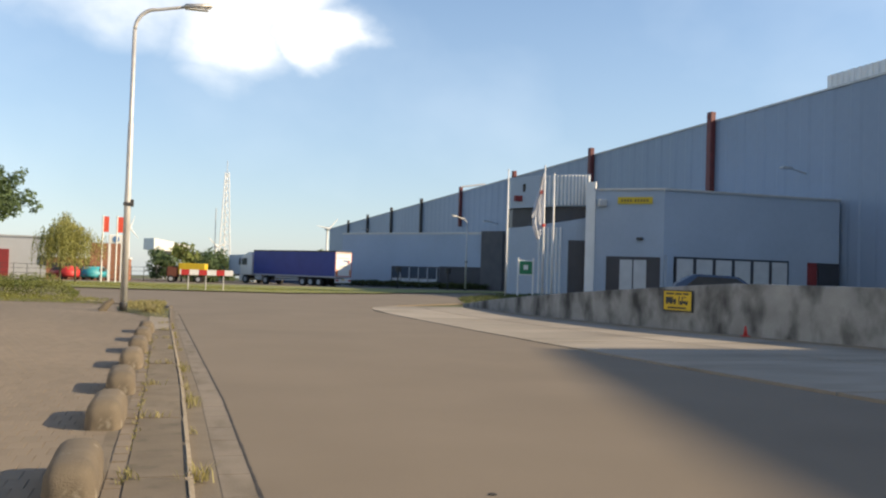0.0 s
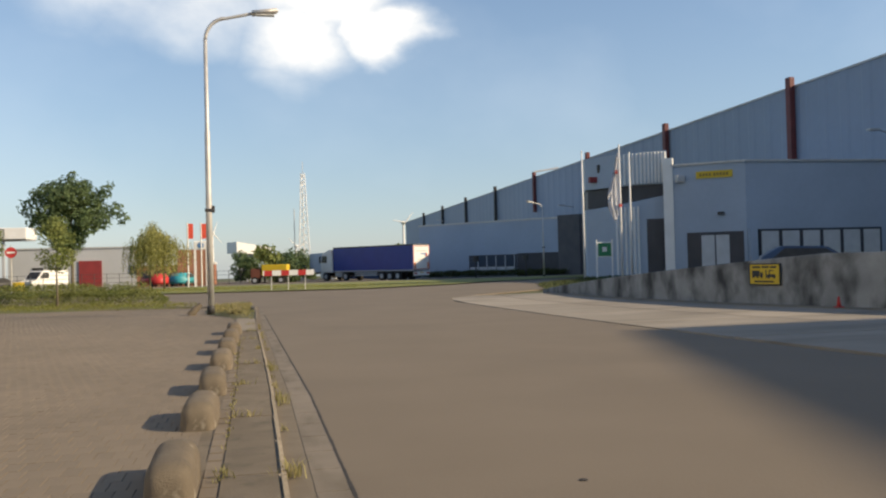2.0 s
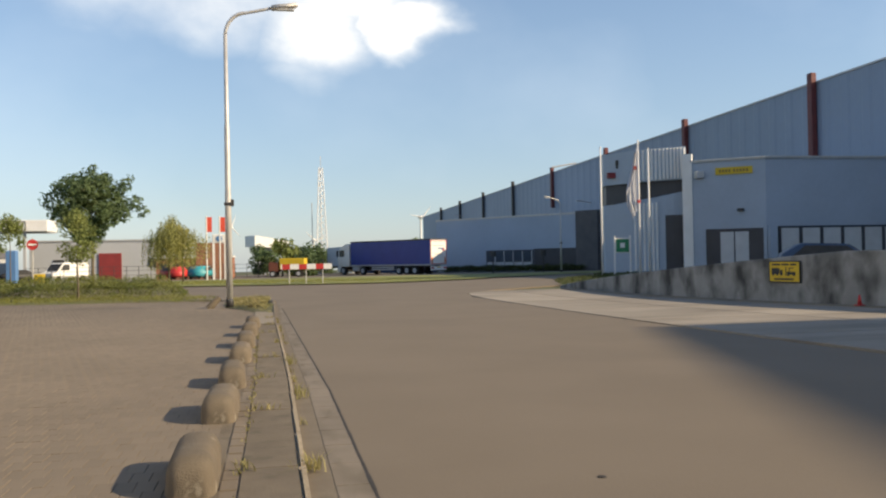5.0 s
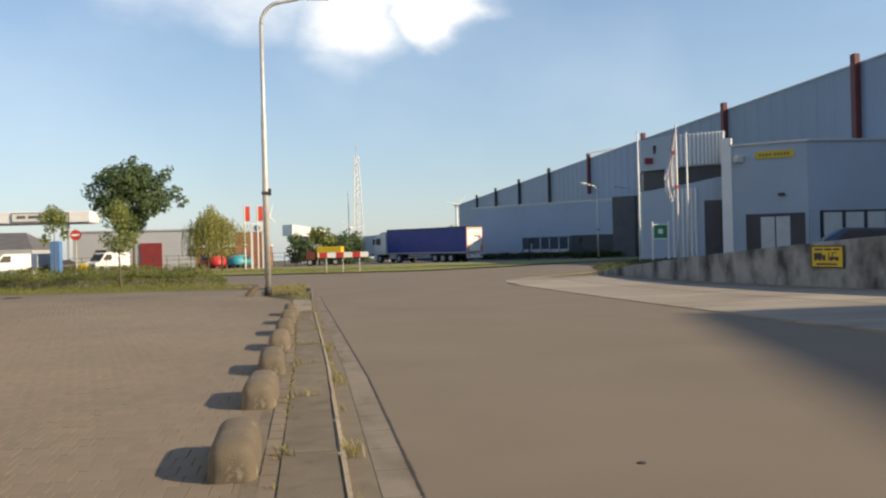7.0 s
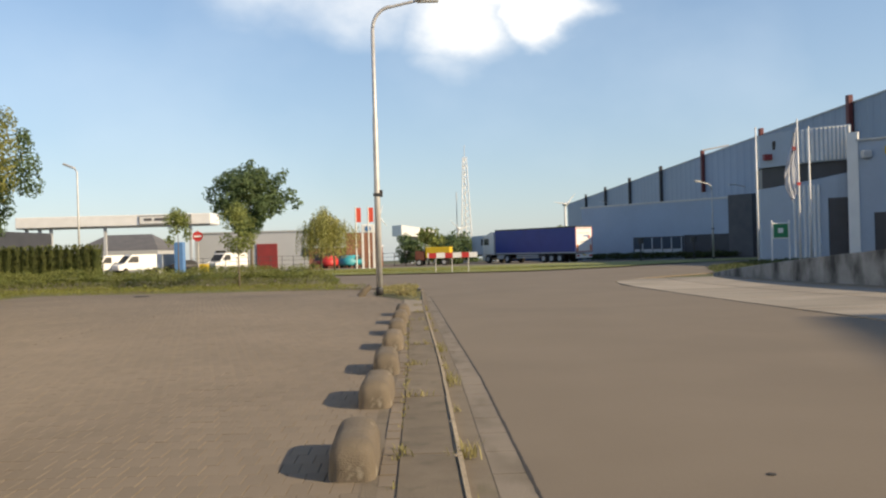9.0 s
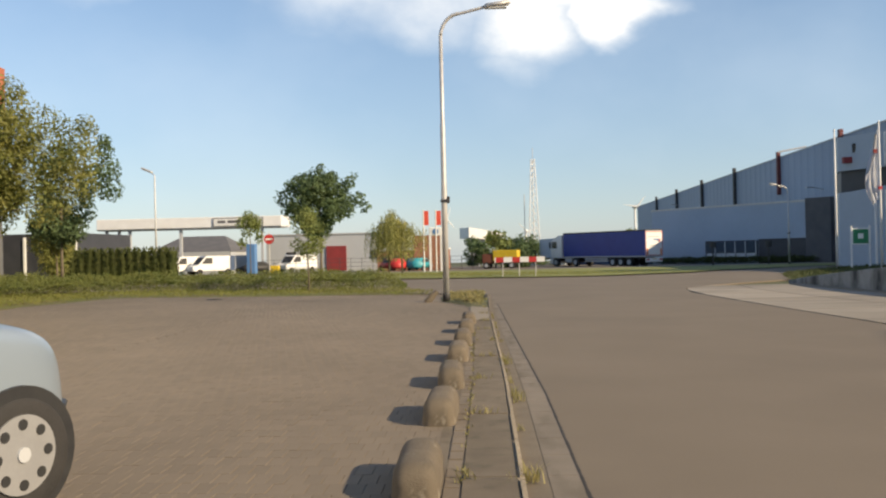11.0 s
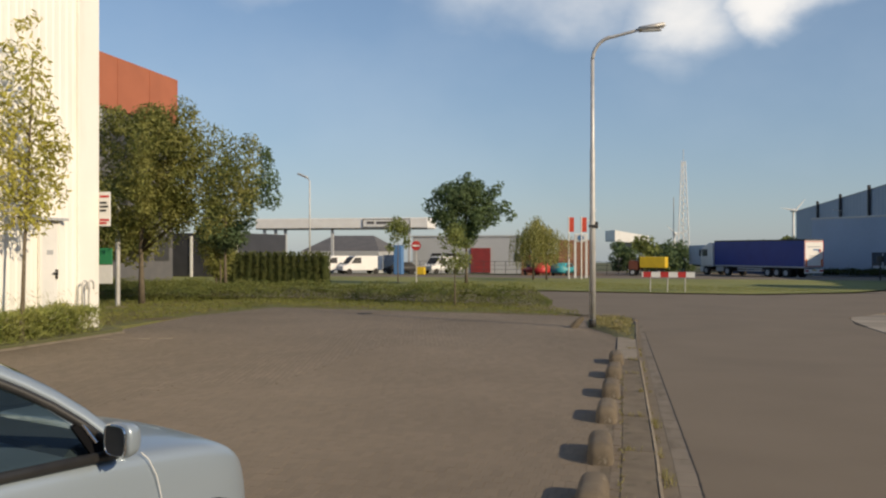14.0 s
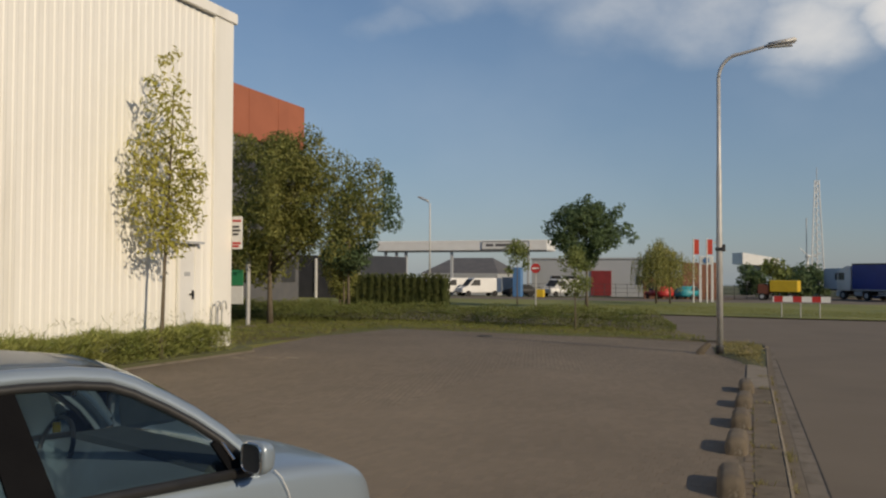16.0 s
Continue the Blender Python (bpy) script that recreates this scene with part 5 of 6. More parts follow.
hatch(pose(21.3, 28.6, gz(28) + .12, 0, 0, -25), "dark blue car parked behind the concrete wall", NAVY)
hatch(pose(-7.2, 95.3, gz(95), 0, 0, 75), "teal car displayed by the dealer flags", TEAL)
hatch(pose(-10.2, 95, gz(95), 0, 0, 120), "bright red car displayed by the dealer flags", RED)
hatch(pose(-27.0, 99, gz(99), 0, 0, 200), "dark car parked below the white canopy", DARKM)


# ------------------------------------------------------------------ far buildings
canopy = thing("dealer_canopy", "long white canopy beam on steel columns with a name board", "canopy", kind="structure")
part("beam", box(-46, -23.7, 99.5, 104, 4.7, 5.95, .05), WHITE, canopy)
part("soffit", box(-46, -23.8, 99.7, 103.8, 4.6, 4.71), GREYB, canopy)
nb = part("name_board", box(-31.8, -25.9, 99.42, 99.5, 4.85, 5.8), SIGNW, canopy, "white board with a thin dark rim")
for q in ((-31.8, -25.9, 5.76, 5.82), (-31.8, -25.9, 4.83, 4.88), (-31.84, -31.78, 4.88, 5.76), (-25.92, -25.86, 4.88, 5.76)):
    part("rim", box(q[0], q[1], 99.37, 99.43, q[2], q[3]), ROOFD, nb)
for xa, xb in ((-31.3, -30.4), (-30.1, -27.9)):
    part("text_bar", box(xa, xb, 99.38, 99.43, 5.2, 5.5), ROOFD, nb)
for x in (-45, -43.5, -42.2, -36, -26.2):
    part("column", box(x - .15, x + .15, 100, 100.3, gz(100), 4.7), GREYB, canopy)
part("blue_pillar", box(-27.0, -26.0, 96, 97, gz(96), 2.6, .05), BLUEP, canopy, "light blue pillar")
yb = thing("yellow_bin", "yellow grit bin beside the pillar", "bin", pose(-23.6, 95.5, gz(95)))
part("body", box(-.5, .5, -.4, .4, 0, .9, .05), YELLOW, yb)

gh = thing("gable_hall", "dark pitched-roof hall with pale gable", "building", kind="structure")
part("walls", box(-44, -33, 110, 122, -1.5, 1.9), GREYB, gh)
b = extrude_profile([(110, 1.9), (122, 1.9), (116, 4.1)], -44.1, -32.9)
for v in b.verts:
    v.co = Vector((v.co.y + (2.6 if v.co.z > 3 else 0) * (1 if v.co.y < -38 else -1), v.co.x, v.co.z))
part("roof", b, ROOFD, gh, "dark pitched roof")
dl = thing("dealer_showroom", "dark glazed showroom with an oval blue sign", "building", kind="structure")
part("body", box(-52, -35.4, 73, 84, -1.2, 3.6), DARKBAND, dl)
for r_, y_, m_, nm in ((.92, 72.93, WHITE, "sign_rim"), (.86, 72.88, BLUEP, "oval_sign")):
    b = disc((0, y_, 0), (0, 1, 0), r_, .08, 28)
    for v in b.verts:
        v.co = Vector((v.co.x - 37.0, v.co.y, v.co.z * .45 + 3.1))
    part(nm, b, m_, dl, "blue oval sign" if nm == "oval_sign" else "white rim of the oval sign")
for x in (-51, -47, -43.5, -40.2, -35.6):
    part("mullion", box(x - .1, x + .1, 72.85, 73, -.5, 3.3), WHITE, dl)

gb = thing("grey_warehouse", "long low grey warehouse with a red roller door", "warehouse", kind="structure")
part("walls", box(-28.3, -11.5, 110, 125, -1.6, 3.75), GREYB, gb)
part("roof_edge", box(-28.4, -11.4, 109.9, 125, 3.75, 3.95), GALV, gb)
part("roller_door", box(-20.4, -17.8, 109.85, 110.02, -.9, 2.3), REDD, gb, "red roller door")
for x in (-25, -23, -14, -12):
    part("window", box(x - .6, x + .6, 109.9, 110.05, .6, 1.6), DARKM, gb)
ob_ = thing("orange_building", "low orange-red building behind the willow", "building", kind="structure")
part("walls", box(-12.6, -4.2, 100.5, 106, -1.5, 1.5), DULLOR, ob_)
part("roof_edge", box(-12.7, -4.1, 100.4, 106, 1.5, 1.7), WHITE, ob_)
part("tower", box(-8.2, -4.6, 100.3, 104, -1.5, 3.2), DULLOR, ob_, "taller orange block")
for x in (-12, -10.8, -9.6):
    part("window", box(x, x + .7, 100.42, 100.55, -.2, .9), DARKM, ob_)
fh = thing("white_conveyor_house", "white angular roof structure far off", "building", kind="structure")
b = box(-4.6, 2.6, 174, 179, 3.8, 6.0)
for v in b.verts:
    if v.co.x > 0:
        v.co.z = 3.4 if v.co.z < 5 else 4.9
bmesh.ops.rotate(b, cent=(-1, 177, 5), matrix=Matrix.Rotation(radians(24), 3, "Z"), verts=b.verts)
part("upper_box", b, WHITE, fh)
part("base", box(-3, 1, 175.5, 178, -3, 3.9), GREYB, fh)
fs = thing("far_sheds", "low far sheds on the skyline", "building", kind="structure")
for x0, x1, z, m_ in ((3, 9, 2.2, GREYB), (14, 24, 1.8, WHITE), (24, 37, 2.3, TERRA)):
    part("shed", box(x0, x1, 150, 158, -3, z), m_, fs)

tb = thing("terracotta_building", "tall terracotta-clad building behind the trees", "building", kind="structure")
part("upper_cladding", box(-60, -34.3, 48, 60, 11.6, 15.2), TERRA, tb)
for y in (52, 56):
    part("panel_joint", box(-34.31, -34.27, y, y + .03, 11.6, 15.15), TERRA, tb)
part("lower_storeys", box(-60, -34.6, 48.2, 59.8, -.5, 11.6), ROOFD, tb, "grey lower storeys")
for z in (1.2, 4.8, 8.4):
    for y in (48.8, 51.6, 54.4, 57.2):
        part("window", box(-34.62, -34.55, y, y + 2, z, z + 1.8), DARKM, tb)
part("ladder", box(-34.5, -34.35, 49.5, 50.3, 9.9, 12.2), GALV, tb, "pale outside ladder")

# lattice mast
mast = thing("lattice_mast", "slender white lattice radio mast", "mast", pose(10.3, 178, gz(178)))
legs = [(-1.3, -.8), (1.3, -.8), (0, 1.3)]
H_ = 21.8
def leg(q, z):
    f = 1 - .72 * z / H_
    return (q[0] * f, q[1] * f, z)
for q in legs:
    part("leg", tube([leg(q, 0), leg(q, H_)], .11, 6), WHITE, mast)
for k in range(16):
    z0, z1 = H_ * k / 16, H_ * (k + 1) / 16
    for a in range(3):
        part("brace", tube([leg(legs[a], z0), leg(legs[(a + 1) % 3], z1)], .06, 5), WHITE, mast)
part("antenna", tube([(0, 0, H_), (0, 0, H_ + 2.4)], .06, 6), GALV, mast)
part("side_pole", tube([(-1.9, 0, 0), (-1.9, 0, 14.5)], .09, 6), GALV, mast)

for x, y, h, a in ((46, 265, 16.5, 40), (-13, 290, 15.4, 20), (14.3, 300, 10.9, 75)):
    w = thing("wind_turbine", "far white wind turbine at rest", "wind turbine", pose(x, y, gz(y), 0, 0, 10), "wind turbines")
    part("tower", tube([(0, 0, 0), (0, 0, h)], [.45, .28], 10), WHITE, w)
    part("nacelle", box(-.5, .5, -1.6, 1.2, h - .4, h + .6, .15), WHITE, w)
    for k in range(3):
        b_ = radians(a + 120 * k)
        part("blade", tube([(0, -1.8, h), (4.2 * math.sin(b_), -1.8, h + 4.2 * math.cos(b_))], [.26, .06], 6), WHITE, w)

for x, y, h in ((-5.2, 75, 5.5), (-4.12, 75.2, 5.5)):
    t = thing("dealer_flag", "white pole with a narrow red flag", "flag", pose(x, y, gz(y)), "dealer flags")
    part("pole", tube([(0, 0, 0), (0, 0, h)], .06, 8), WHITE, t)
    part("banner", box(.06, .46, -.02, .02, h - 1.35, h - .08), BANNER, t, "bright red banner")
t = thing("dealer_pylon", "white dealer pylon frame with an oval sign", "sign", pose(-4.5, 81, gz(81)))
for x in (-.62, .42):
    part("leg", box(x, x + .2, -.1, .1, 0, 4.2), WHITE, t)
part("header", box(-.62, .62, -.12, .12, 3.4, 4.2, .05), WHITE, t)
part("oval_sign", disc((0, -.14, 3.8), (0, 1, 0), .28, .04, 18), BLUEP, t, "blue oval sign")

# signs
t = thing("no_entry_sign", "round red no-entry sign on a grey post", "road sign", pose(-13.4, 53, gz(53), 0, 0, 8))
part("post", tube([(0, 0, 0), (0, 0, 2.95)], .04, 8), GALV, t)
pl = part("plate", disc((0, -.06, 2.55), (0, 1, 0), .31, .02, 28), RED, t, "round red plate")
part("bar", box(-.22, .22, -.09, -.07, 2.5, 2.6), WHITE, pl, "white bar")
t = thing("company_sign", "steel sign post with green and white boards", "sign", pose(-18.1, 27.2, fall(26) - .02, 0, 0, 10))
part("post", tube([(0, 0, 0), (0, 0, 4.05)], .085, 12), GALV, t)
part("lower_board", box(-.9, -.15, -.14, -.1, 1.6, 2.2, .01), GREEN, t, "green lower board")
part("lower_panel", box(-.9, -.15, -.14, -.1, .9, 1.58, .01), SIGNW, t, "white lower board")
part("foot", box(-.3, .3, -.3, .3, -.02, .08), CONC, t)
t = thing("fence", "thin dark mesh fence along the far street", "fence")
for k in range(22):
    part("post", tube([(-26 + 1.3 * k, 99.5, gz(99)), (-26 + 1.3 * k, 99.5, gz(99) + 1.6)], .035, 6), DARKM, t)
for z in (.1, .6, 1.1, 1.55):
    part("rail", tube([(-26, 99.5, gz(99) + z), (1.3, 99.5, gz(99) + z)], .02, 5), DARKM, t)


# ------------------------------------------------------------------ trees, hedges and shrubs
R = random.Random
tree("tree", "dark-green bushy street tree on the lawn", (-10.3, 54, gz(54)), 7.2, 2.4,
     blob_crown(R(3), 34, 2.4, 1.5, 4.6, .5, .85, -.15) + [(-2.4, 0, 5.2, .55), (-2.0, 0, 5.9, .4), (2.5, 0, 5.0, .5), (2.9, 0, 4.5, .4), (1.9, 0, 6.1, .42), (2.2, 0, 6.5, .25), (-.2, 0, 6.7, .45), (.1, 0, 7.1, .3), (.8, .2, 6.5, .4), (-.9, 0, 6.4, .45), (-1.5, 0, 6.3, .3), (-1.0, 0, 4.2, .8), (.3, 0, 4.8, .9), (-.5, 0, 5.3, .8), (1.2, 0, 5.4, .7), (-1.9, 0, 4.4, .6)], LEAF_D, 9000, .15, .1, seed=3)
tree("young_tree", "young light-green tree in the shrub bed", (-6.25, 30.5, fall(26) - .02), 3.05, 1.1, blob_crown(R(5), 16, .62, .75, 2.15, .2, .36, .3), LEAF_M, 1900, .065, .035, seed=5, limbs=5)
tree("young_tree", "young sparse tree on the lawn", (-16.55, 60, gz(60)), 4.9, 2.3, blob_crown(R(6), 14, .85, 1.2, 3.5, .25, .5, .3), LEAF_M, 1400, .12, .05, seed=6, limbs=5)


def willow(x, y, h, rx, n, seed):
    """Two thin stems and hanging strands of narrow leaves that arch out of the top."""
    rng = random.Random(seed)
    t = thing("willow", "yellow-green weeping willow by the street", "tree", pose(x, y, gz(y)))
    for dx in (-.35, .75):
        part("trunk", tube([(dx, 0, 0), (dx * .9, .05, h * .45), (dx * .5, 0, h * .85)], [.09, .07, .03], 8), BARK, t, smooth=True)
        for k in range(4):
            a = rng.uniform(0, 6.28)
            part("limb", tube([(dx * .8, 0, h * .5), (dx * .6 + .5 * math.cos(a), .5 * math.sin(a), h * .78), (dx * .5 + rx * .7 * math.cos(a), rx * .7 * math.sin(a), h * .86)], [.04, .03, .012], 6), BARK, t, smooth=True)
    verts, faces = [], []
    for _ in range(n):
        a, q = rng.uniform(0, 6.28), rng.random() ** .6
        lob = 1 + .26 * math.sin(3 * a + seed) + .16 * math.sin(7 * a)
        R_, top = rx * q * lob, h * (1 - .22 * q * q) * rng.uniform(.86, 1.03) * (1 - .1 * math.sin(2 * a + 1))
        low_ = max(.75, h * rng.uniform(.22, .6) * (1.15 - .3 * q))
        cx, cy = R_ * math.cos(a), R_ * math.sin(a)
        z = top
        while z > low_:
            f = (top - z) / max(.1, top - low_)
            p = Vector((cx * (1 + .1 * f) + rng.gauss(0, .05), cy * (1 + .1 * f) + rng.gauss(0, .05), z))
            d = Vector((rng.gauss(0, .35), rng.gauss(0, .35), -1)).normalized()
            w = d.orthogonal().normalized()
            w = (w * math.cos(b_ := rng.uniform(0, 6.28)) + d.cross(w) * math.sin(b_)) * .035
            l_ = rng.uniform(.12, .24)
            k = len(verts)
            verts += [tuple(p), tuple(p + d * l_ * .5 + w), tuple(p + d * l_), tuple(p + d * l_ * .5 - w)]
            faces += [(k, k + 1, k + 2), (k, k + 2, k + 3)]
            z -= rng.uniform(.07, .16)
    me = bpy.data.meshes.new("crown")
    me.from_pydata(verts, [], faces)
    me.materials.append(LEAF_W)
    new("crown", me).parent = t


willow(-7.4, 70, 4.95, 2.05, 520, 7)
tree("large_tree", "broad half-open green tree beside the sign", (-17.75, 28.2, -.05), 7.6, 2.3,
     blob_crown(R(8), 90, 2.8, 2.3, 4.85, .3, .62, .1) + [(1.6, .3, 6.6, .8), (1.7, 0, 7.2, .5), (2.9, .2, 6.1, .6), (.2, 0, 7.0, .55), (-.8, 0, 6.8, .55), (.8, 0, 3.5, .8), (1.6, 0, 3.4, .7), (.4, -.4, 4.4, .9), (-1.5, 0, 6.4, .55), (1.0, -.5, 5.0, .8), (3.7, .4, 5.4, .8), (4.2, 0, 4.7, .7), (3.9, .1, 3.9, .8), (3.0, -.3, 3.2, .8), (2.2, 0, 4.6, 1.0), (3.0, .3, 4.4, 1.0), (1.8, .2, 5.6, .9), (4.3, .2, 5.9, .4), (.6, .2, 6.3, .7), (.9, -.2, 5.4, .8), (1.2, .2, 6.0, .6), (1.5, -.3, 4.4, .9), (-.5, 0, 2.7, .6), (1, 0, 2.9, .8), (-2.8, .2, 4, .7)],
     LEAF_O, 27000, .092, .11, seed=8, limbs=14)
tree("tree", "slim blue-green tree behind the hedge corner", (-20.5, 40.5, -.05), 7.3, 2.2,
     blob_crown(R(9), 18, 1.2, 2.2, 4.6, .4, .75, .3) + [(2.4, -.5, 6.5, .5), (2.6, -.5, 5.6, .6), (2.7, -.5, 4.6, .6), (1.8, -.4, 5.2, .7), (2.4, -.5, 7.0, .35)], LEAF_D, 4200, .14, .08, seed=9, limbs=8)
tree("tree", "tree behind the sign with bright foliage", (-24.5, 37, -.05), 6.5, 1.6, blob_crown(R(10), 22, 2.6, 1.9, 3.7, .6, 1.0), LEAF_O, 4500, .16, .09, seed=10)
tree("tree", "low tree behind the hedge", (-21.8, 42.5, -.05), 4.2, 1.4, blob_crown(R(11), 14, 1.3, 1.1, 2.7, .4, .7), LEAF_O, 2600, .13, .06, seed=11)
for x, y, h, w, sd in ((-27.5, 40.5, 4.6, 1.9, 51), (-31.5, 45, 5.2, 2.2, 52), (-23.6, 45.5, 3.6, 1.1, 53)):
    tree("tree", "low bright-leaved tree before the showroom", (x, y, gz(y)), h, 1.3, blob_crown(R(sd), 22, w, h * .32, h * .62, .35, .7), LEAF_O, 4200, .11, .07, seed=sd, limbs=6, group="low trees before the showroom")
tree("slender_tree", "slender yellowing young tree against the white wall", (-12.46, 15.03, fall(15)), 7.3, 2.2,
     [(.02, .02, 6.75, .22), (.1, .15, 6.3, .3), (-.05, -.15, 5.9, .34), (.12, .3, 5.6, .33), (-.05, -.1, 5.2, .45), (.1, .45, 4.9, .42), (-.15, -.4, 4.7, .45), (.25, .55, 4.5, .40), (0, 0, 4.4, .55),
      (-.2, -.5, 4.0, .5), (.2, .5, 3.9, .5), (.3, .7, 4.3, .32), (0, .1, 3.6, .55), (-.1, -.45, 3.4, .48), (.2, .65, 3.3, .40), (.05, .1, 3.0, .5), (0, -.3, 2.75, .4), (.1, .35, 2.7, .36), (.1, -.5, 6.2, .18), (.05, .3, 7.0, .18), (.1, .5, 6.0, .24), (.15, .6, 5.2, .26), (.2, .85, 4.1, .28), (.2, .85, 3.5, .24)],
     LEAF_Y, 2700, .08, .05, lean=(.05, .3), seed=12, limbs=12)

for k, (x, y, h, w, lf) in enumerate(((1.5, 108, 4.6, 2.2, LEAF_M), (5.5, 125, 4.4, 2.6, LEAF_D), (-1.5, 128, 4.2, 2.5, LEAF_D), (19, 142, 5.0, 3.2, LEAF_D), (27, 150, 4.9, 3.0, LEAF_D), (23, 138, 5.3, 2.4, LEAF_M), (4.0, 104, 2.6, 1.6, LEAF_D), (9, 150, 4.0, 3.0, LEAF_D), (33, 160, 4.5, 3, LEAF_D))):
    tree("bush_tree", "far bushy tree on the skyline", (x, y, gz(y)), h, .8, blob_crown(R(40 + k), 16, w, h * .36, h * .55, .7, 1.2), lf, 1300, .34, .1, seed=40 + k, limbs=4, group="far bushy trees")


def leaf_block(name, label, category, poly, h0, h1, count, size, leaf, seed, lean=.25, zf=None, group="", core=0.0, slope=0.0):
    """Low planting: leaves spread over a plan, dense near the top, with an uneven height."""
    rng = random.Random(seed)
    x0, x1 = min(p[0] for p in poly), max(p[0] for p in poly)
    y0, y1 = min(p[1] for p in poly), max(p[1] for p in poly)

    def inside(x, y):
        c = False
        for (xa, ya), (xb, yb) in zip(poly, poly[1:] + poly[:1]):
            if (ya > y) != (yb > y) and x < (xb - xa) * (y - ya) / (yb - ya) + xa:
                c = not c
        return c
    verts, faces = [], []

    def crest(x, y):
        return h0 + (h1 - h0) * (.5 + .5 * noise.noise((x * .9, y * .9, seed))) + .15 * h1 * noise.noise((x * 3.1, y * 3.1, seed))
    if core:
        # a dense inner mass of twigs below the leaves
        n, st = {}, .3
        x = x0
        while x < x1:
            y = y0
            while y < y1:
                if all(inside(x + a, y + c) for a in (-.15 - slope * .5, st + .15 + slope * .5) for c in (-.15 - slope * .5, st + .15 + slope * .5)):
                    q = len(verts)
                    verts += [Vector((x + a, y + c, (zf(y) if zf else fall(y) - .05) + core * crest(x + a, y + c))) for a, c in ((0, 0), (st, 0), (st, st), (0, st))]
                    faces.append((q, q + 1, q + 2, q + 3))
                    if not slope and not inside(x, y - st - .15):
                        verts += [Vector((x, y - .1, fall(y) - .05)), Vector((x + st, y - .1, fall(y) - .05))]
                        faces.append((q + 4, q + 5, q + 1, q))
                y += st
            x += st
    goal = len(faces) + count * 2
    while len(faces) < goal:
        x, y = rng.uniform(x0, x1), rng.uniform(y0, y1)
        if not inside(x, y):
            continue
        top = crest(x, y)
        dm = 9.0
        for (xa, ya), (xb, yb) in zip(poly, poly[1:] + poly[:1]):
            ll = (xb - xa) ** 2 + (yb - ya) ** 2
            f = min(1, max(0, ((x - xa) * (xb - xa) + (y - ya) * (yb - ya)) / ll))
            dm = min(dm, math.hypot(x - xa - f * (xb - xa), y - ya - f * (yb - ya)))
        edge = min(1, .3 + dm / max(.05, slope)) if slope else 1
        z = (zf(y) if zf else fall(y) - .05) + max(.02, top * edge) * (1 - rng.random() ** 2.2 * .9)
        p = Vector((x, y, z))
        d = Vector((rng.gauss(0, 1), rng.gauss(0, 1), rng.uniform(.2, 1.4))).normalized()
        w = d.orthogonal().normalized()
        w = (w * math.cos(a := rng.uniform(0, 6.28)) + d.cross(w) * math.sin(a))
        s = size * rng.uniform(.6, 1.35)
        k = len(verts)
        n = d.cross(w)
        verts += [p, p + d * s + w * s * lean, p + d * s * 2, p + d * s - w * s * lean]
        faces += [(k, k + 1, k + 2), (k, k + 2, k + 3)]
    me = bpy.data.meshes.new(name)
    me.from_pydata([tuple(v) for v in verts], [], faces)
    me.materials.append(leaf)
    return tagged(new(name, me), label, category, group, "stuff")


leaf_block("shrub_bed", "low mixed green shrubs behind the mown verge", "shrubs",
           [(-13.6, 33.2), (-5.4, 31.0), (-3.9, 30.6), (-2.7, 31.0), (-2.9, 32.8), (-5.4, 34.6), (-13.2, 36.3), (-26.0, 37.0), (-26.0, 31.5), (-17.2, 30.4)], .35, 1.0, 72000, .05, SHRUB, 21, .2, core=.62, slope=1.1)
leaf_block("grass_verge", "mown rough grass verge edging the paving", "grass",
           [(-13.6, 24.4), (-13.0, 28.9), (-4.1, 27.4), (-1.4, 26.7), (-1.5, 27.6), (-2.8, 30.6), (-3.9, 31.2), (-13.6, 33.8), (-16.5, 30.8), (-26, 31.8), (-26, 20), (-13.6, 20)], .05, .2, 42000, .055, BLADE, 22, .12)
leaf_block("planting_bed", "knee-high green grassy planting along the white wall", "planting",
           [(-13.15, 2), (-12.22, 2), (-12.22, 17.6), (-13.15, 17.75)], .5, .88, 30000, .095, BEDLEAF, 23, .09, core=.7)
leaf_block("bed_stalks", "pale dry flower stalks above the planting", "planting", [(-13.0, 4), (-12.3, 4), (-12.3, 17.5), (-13.0, 17.5)], .85, 1.25, 900, .085, STALK, 29, .07)
leaf_block("lawn_grass", "longer grass on the lawn", "grass", [(-12, 46), (1.5, 43.6), (6, 43.2), (11, 47), (-2, 60), (-14, 60)], .03, .12, 12000, .05, BLADE, 24, .14, lambda v: gz(v) + .04)
leaf_block("office_shrubs", "dark low shrubs before the curved front", "shrubs", [(11.6, 32.0), (13.6, 31.5), (19, 38), (25, 43), (23.5, 45), (19, 46.5), (14, 40)], .04, .26, 9000, .07, LEAF_H, 25, slope=1.5)
leaf_block("annex_shrubs", "dark clipped shrubs along the annex", "shrubs", [(20.8, 108.6), (21.3, 107.6), (34, 90), (34.6, 90.6), (22, 108.2)], .3, .8, 4000, .18, LEAF_H, 26, .25, gz)
tagged(finish("verge_soil", prism([(-32, 18.3), (-13.4, 18.55), (-13.55, 24.3), (-12.7, 28.75), (-4.0, 27.3), (-1.35, 26.6), (-2.8, 29.3), (-5.0, 32.2), (-32, 37.5)], -.4, lambda x, y: fall(y) - .012), VERGE),
       "patchy grass and soil of the verge", "verge", kind="structure")
tagged(finish("bed_soil", box(-13.16, -12.24, 2, 18.42, -.2, .02), EARTH), "dark soil of the planting bed", "soil", kind="structure")
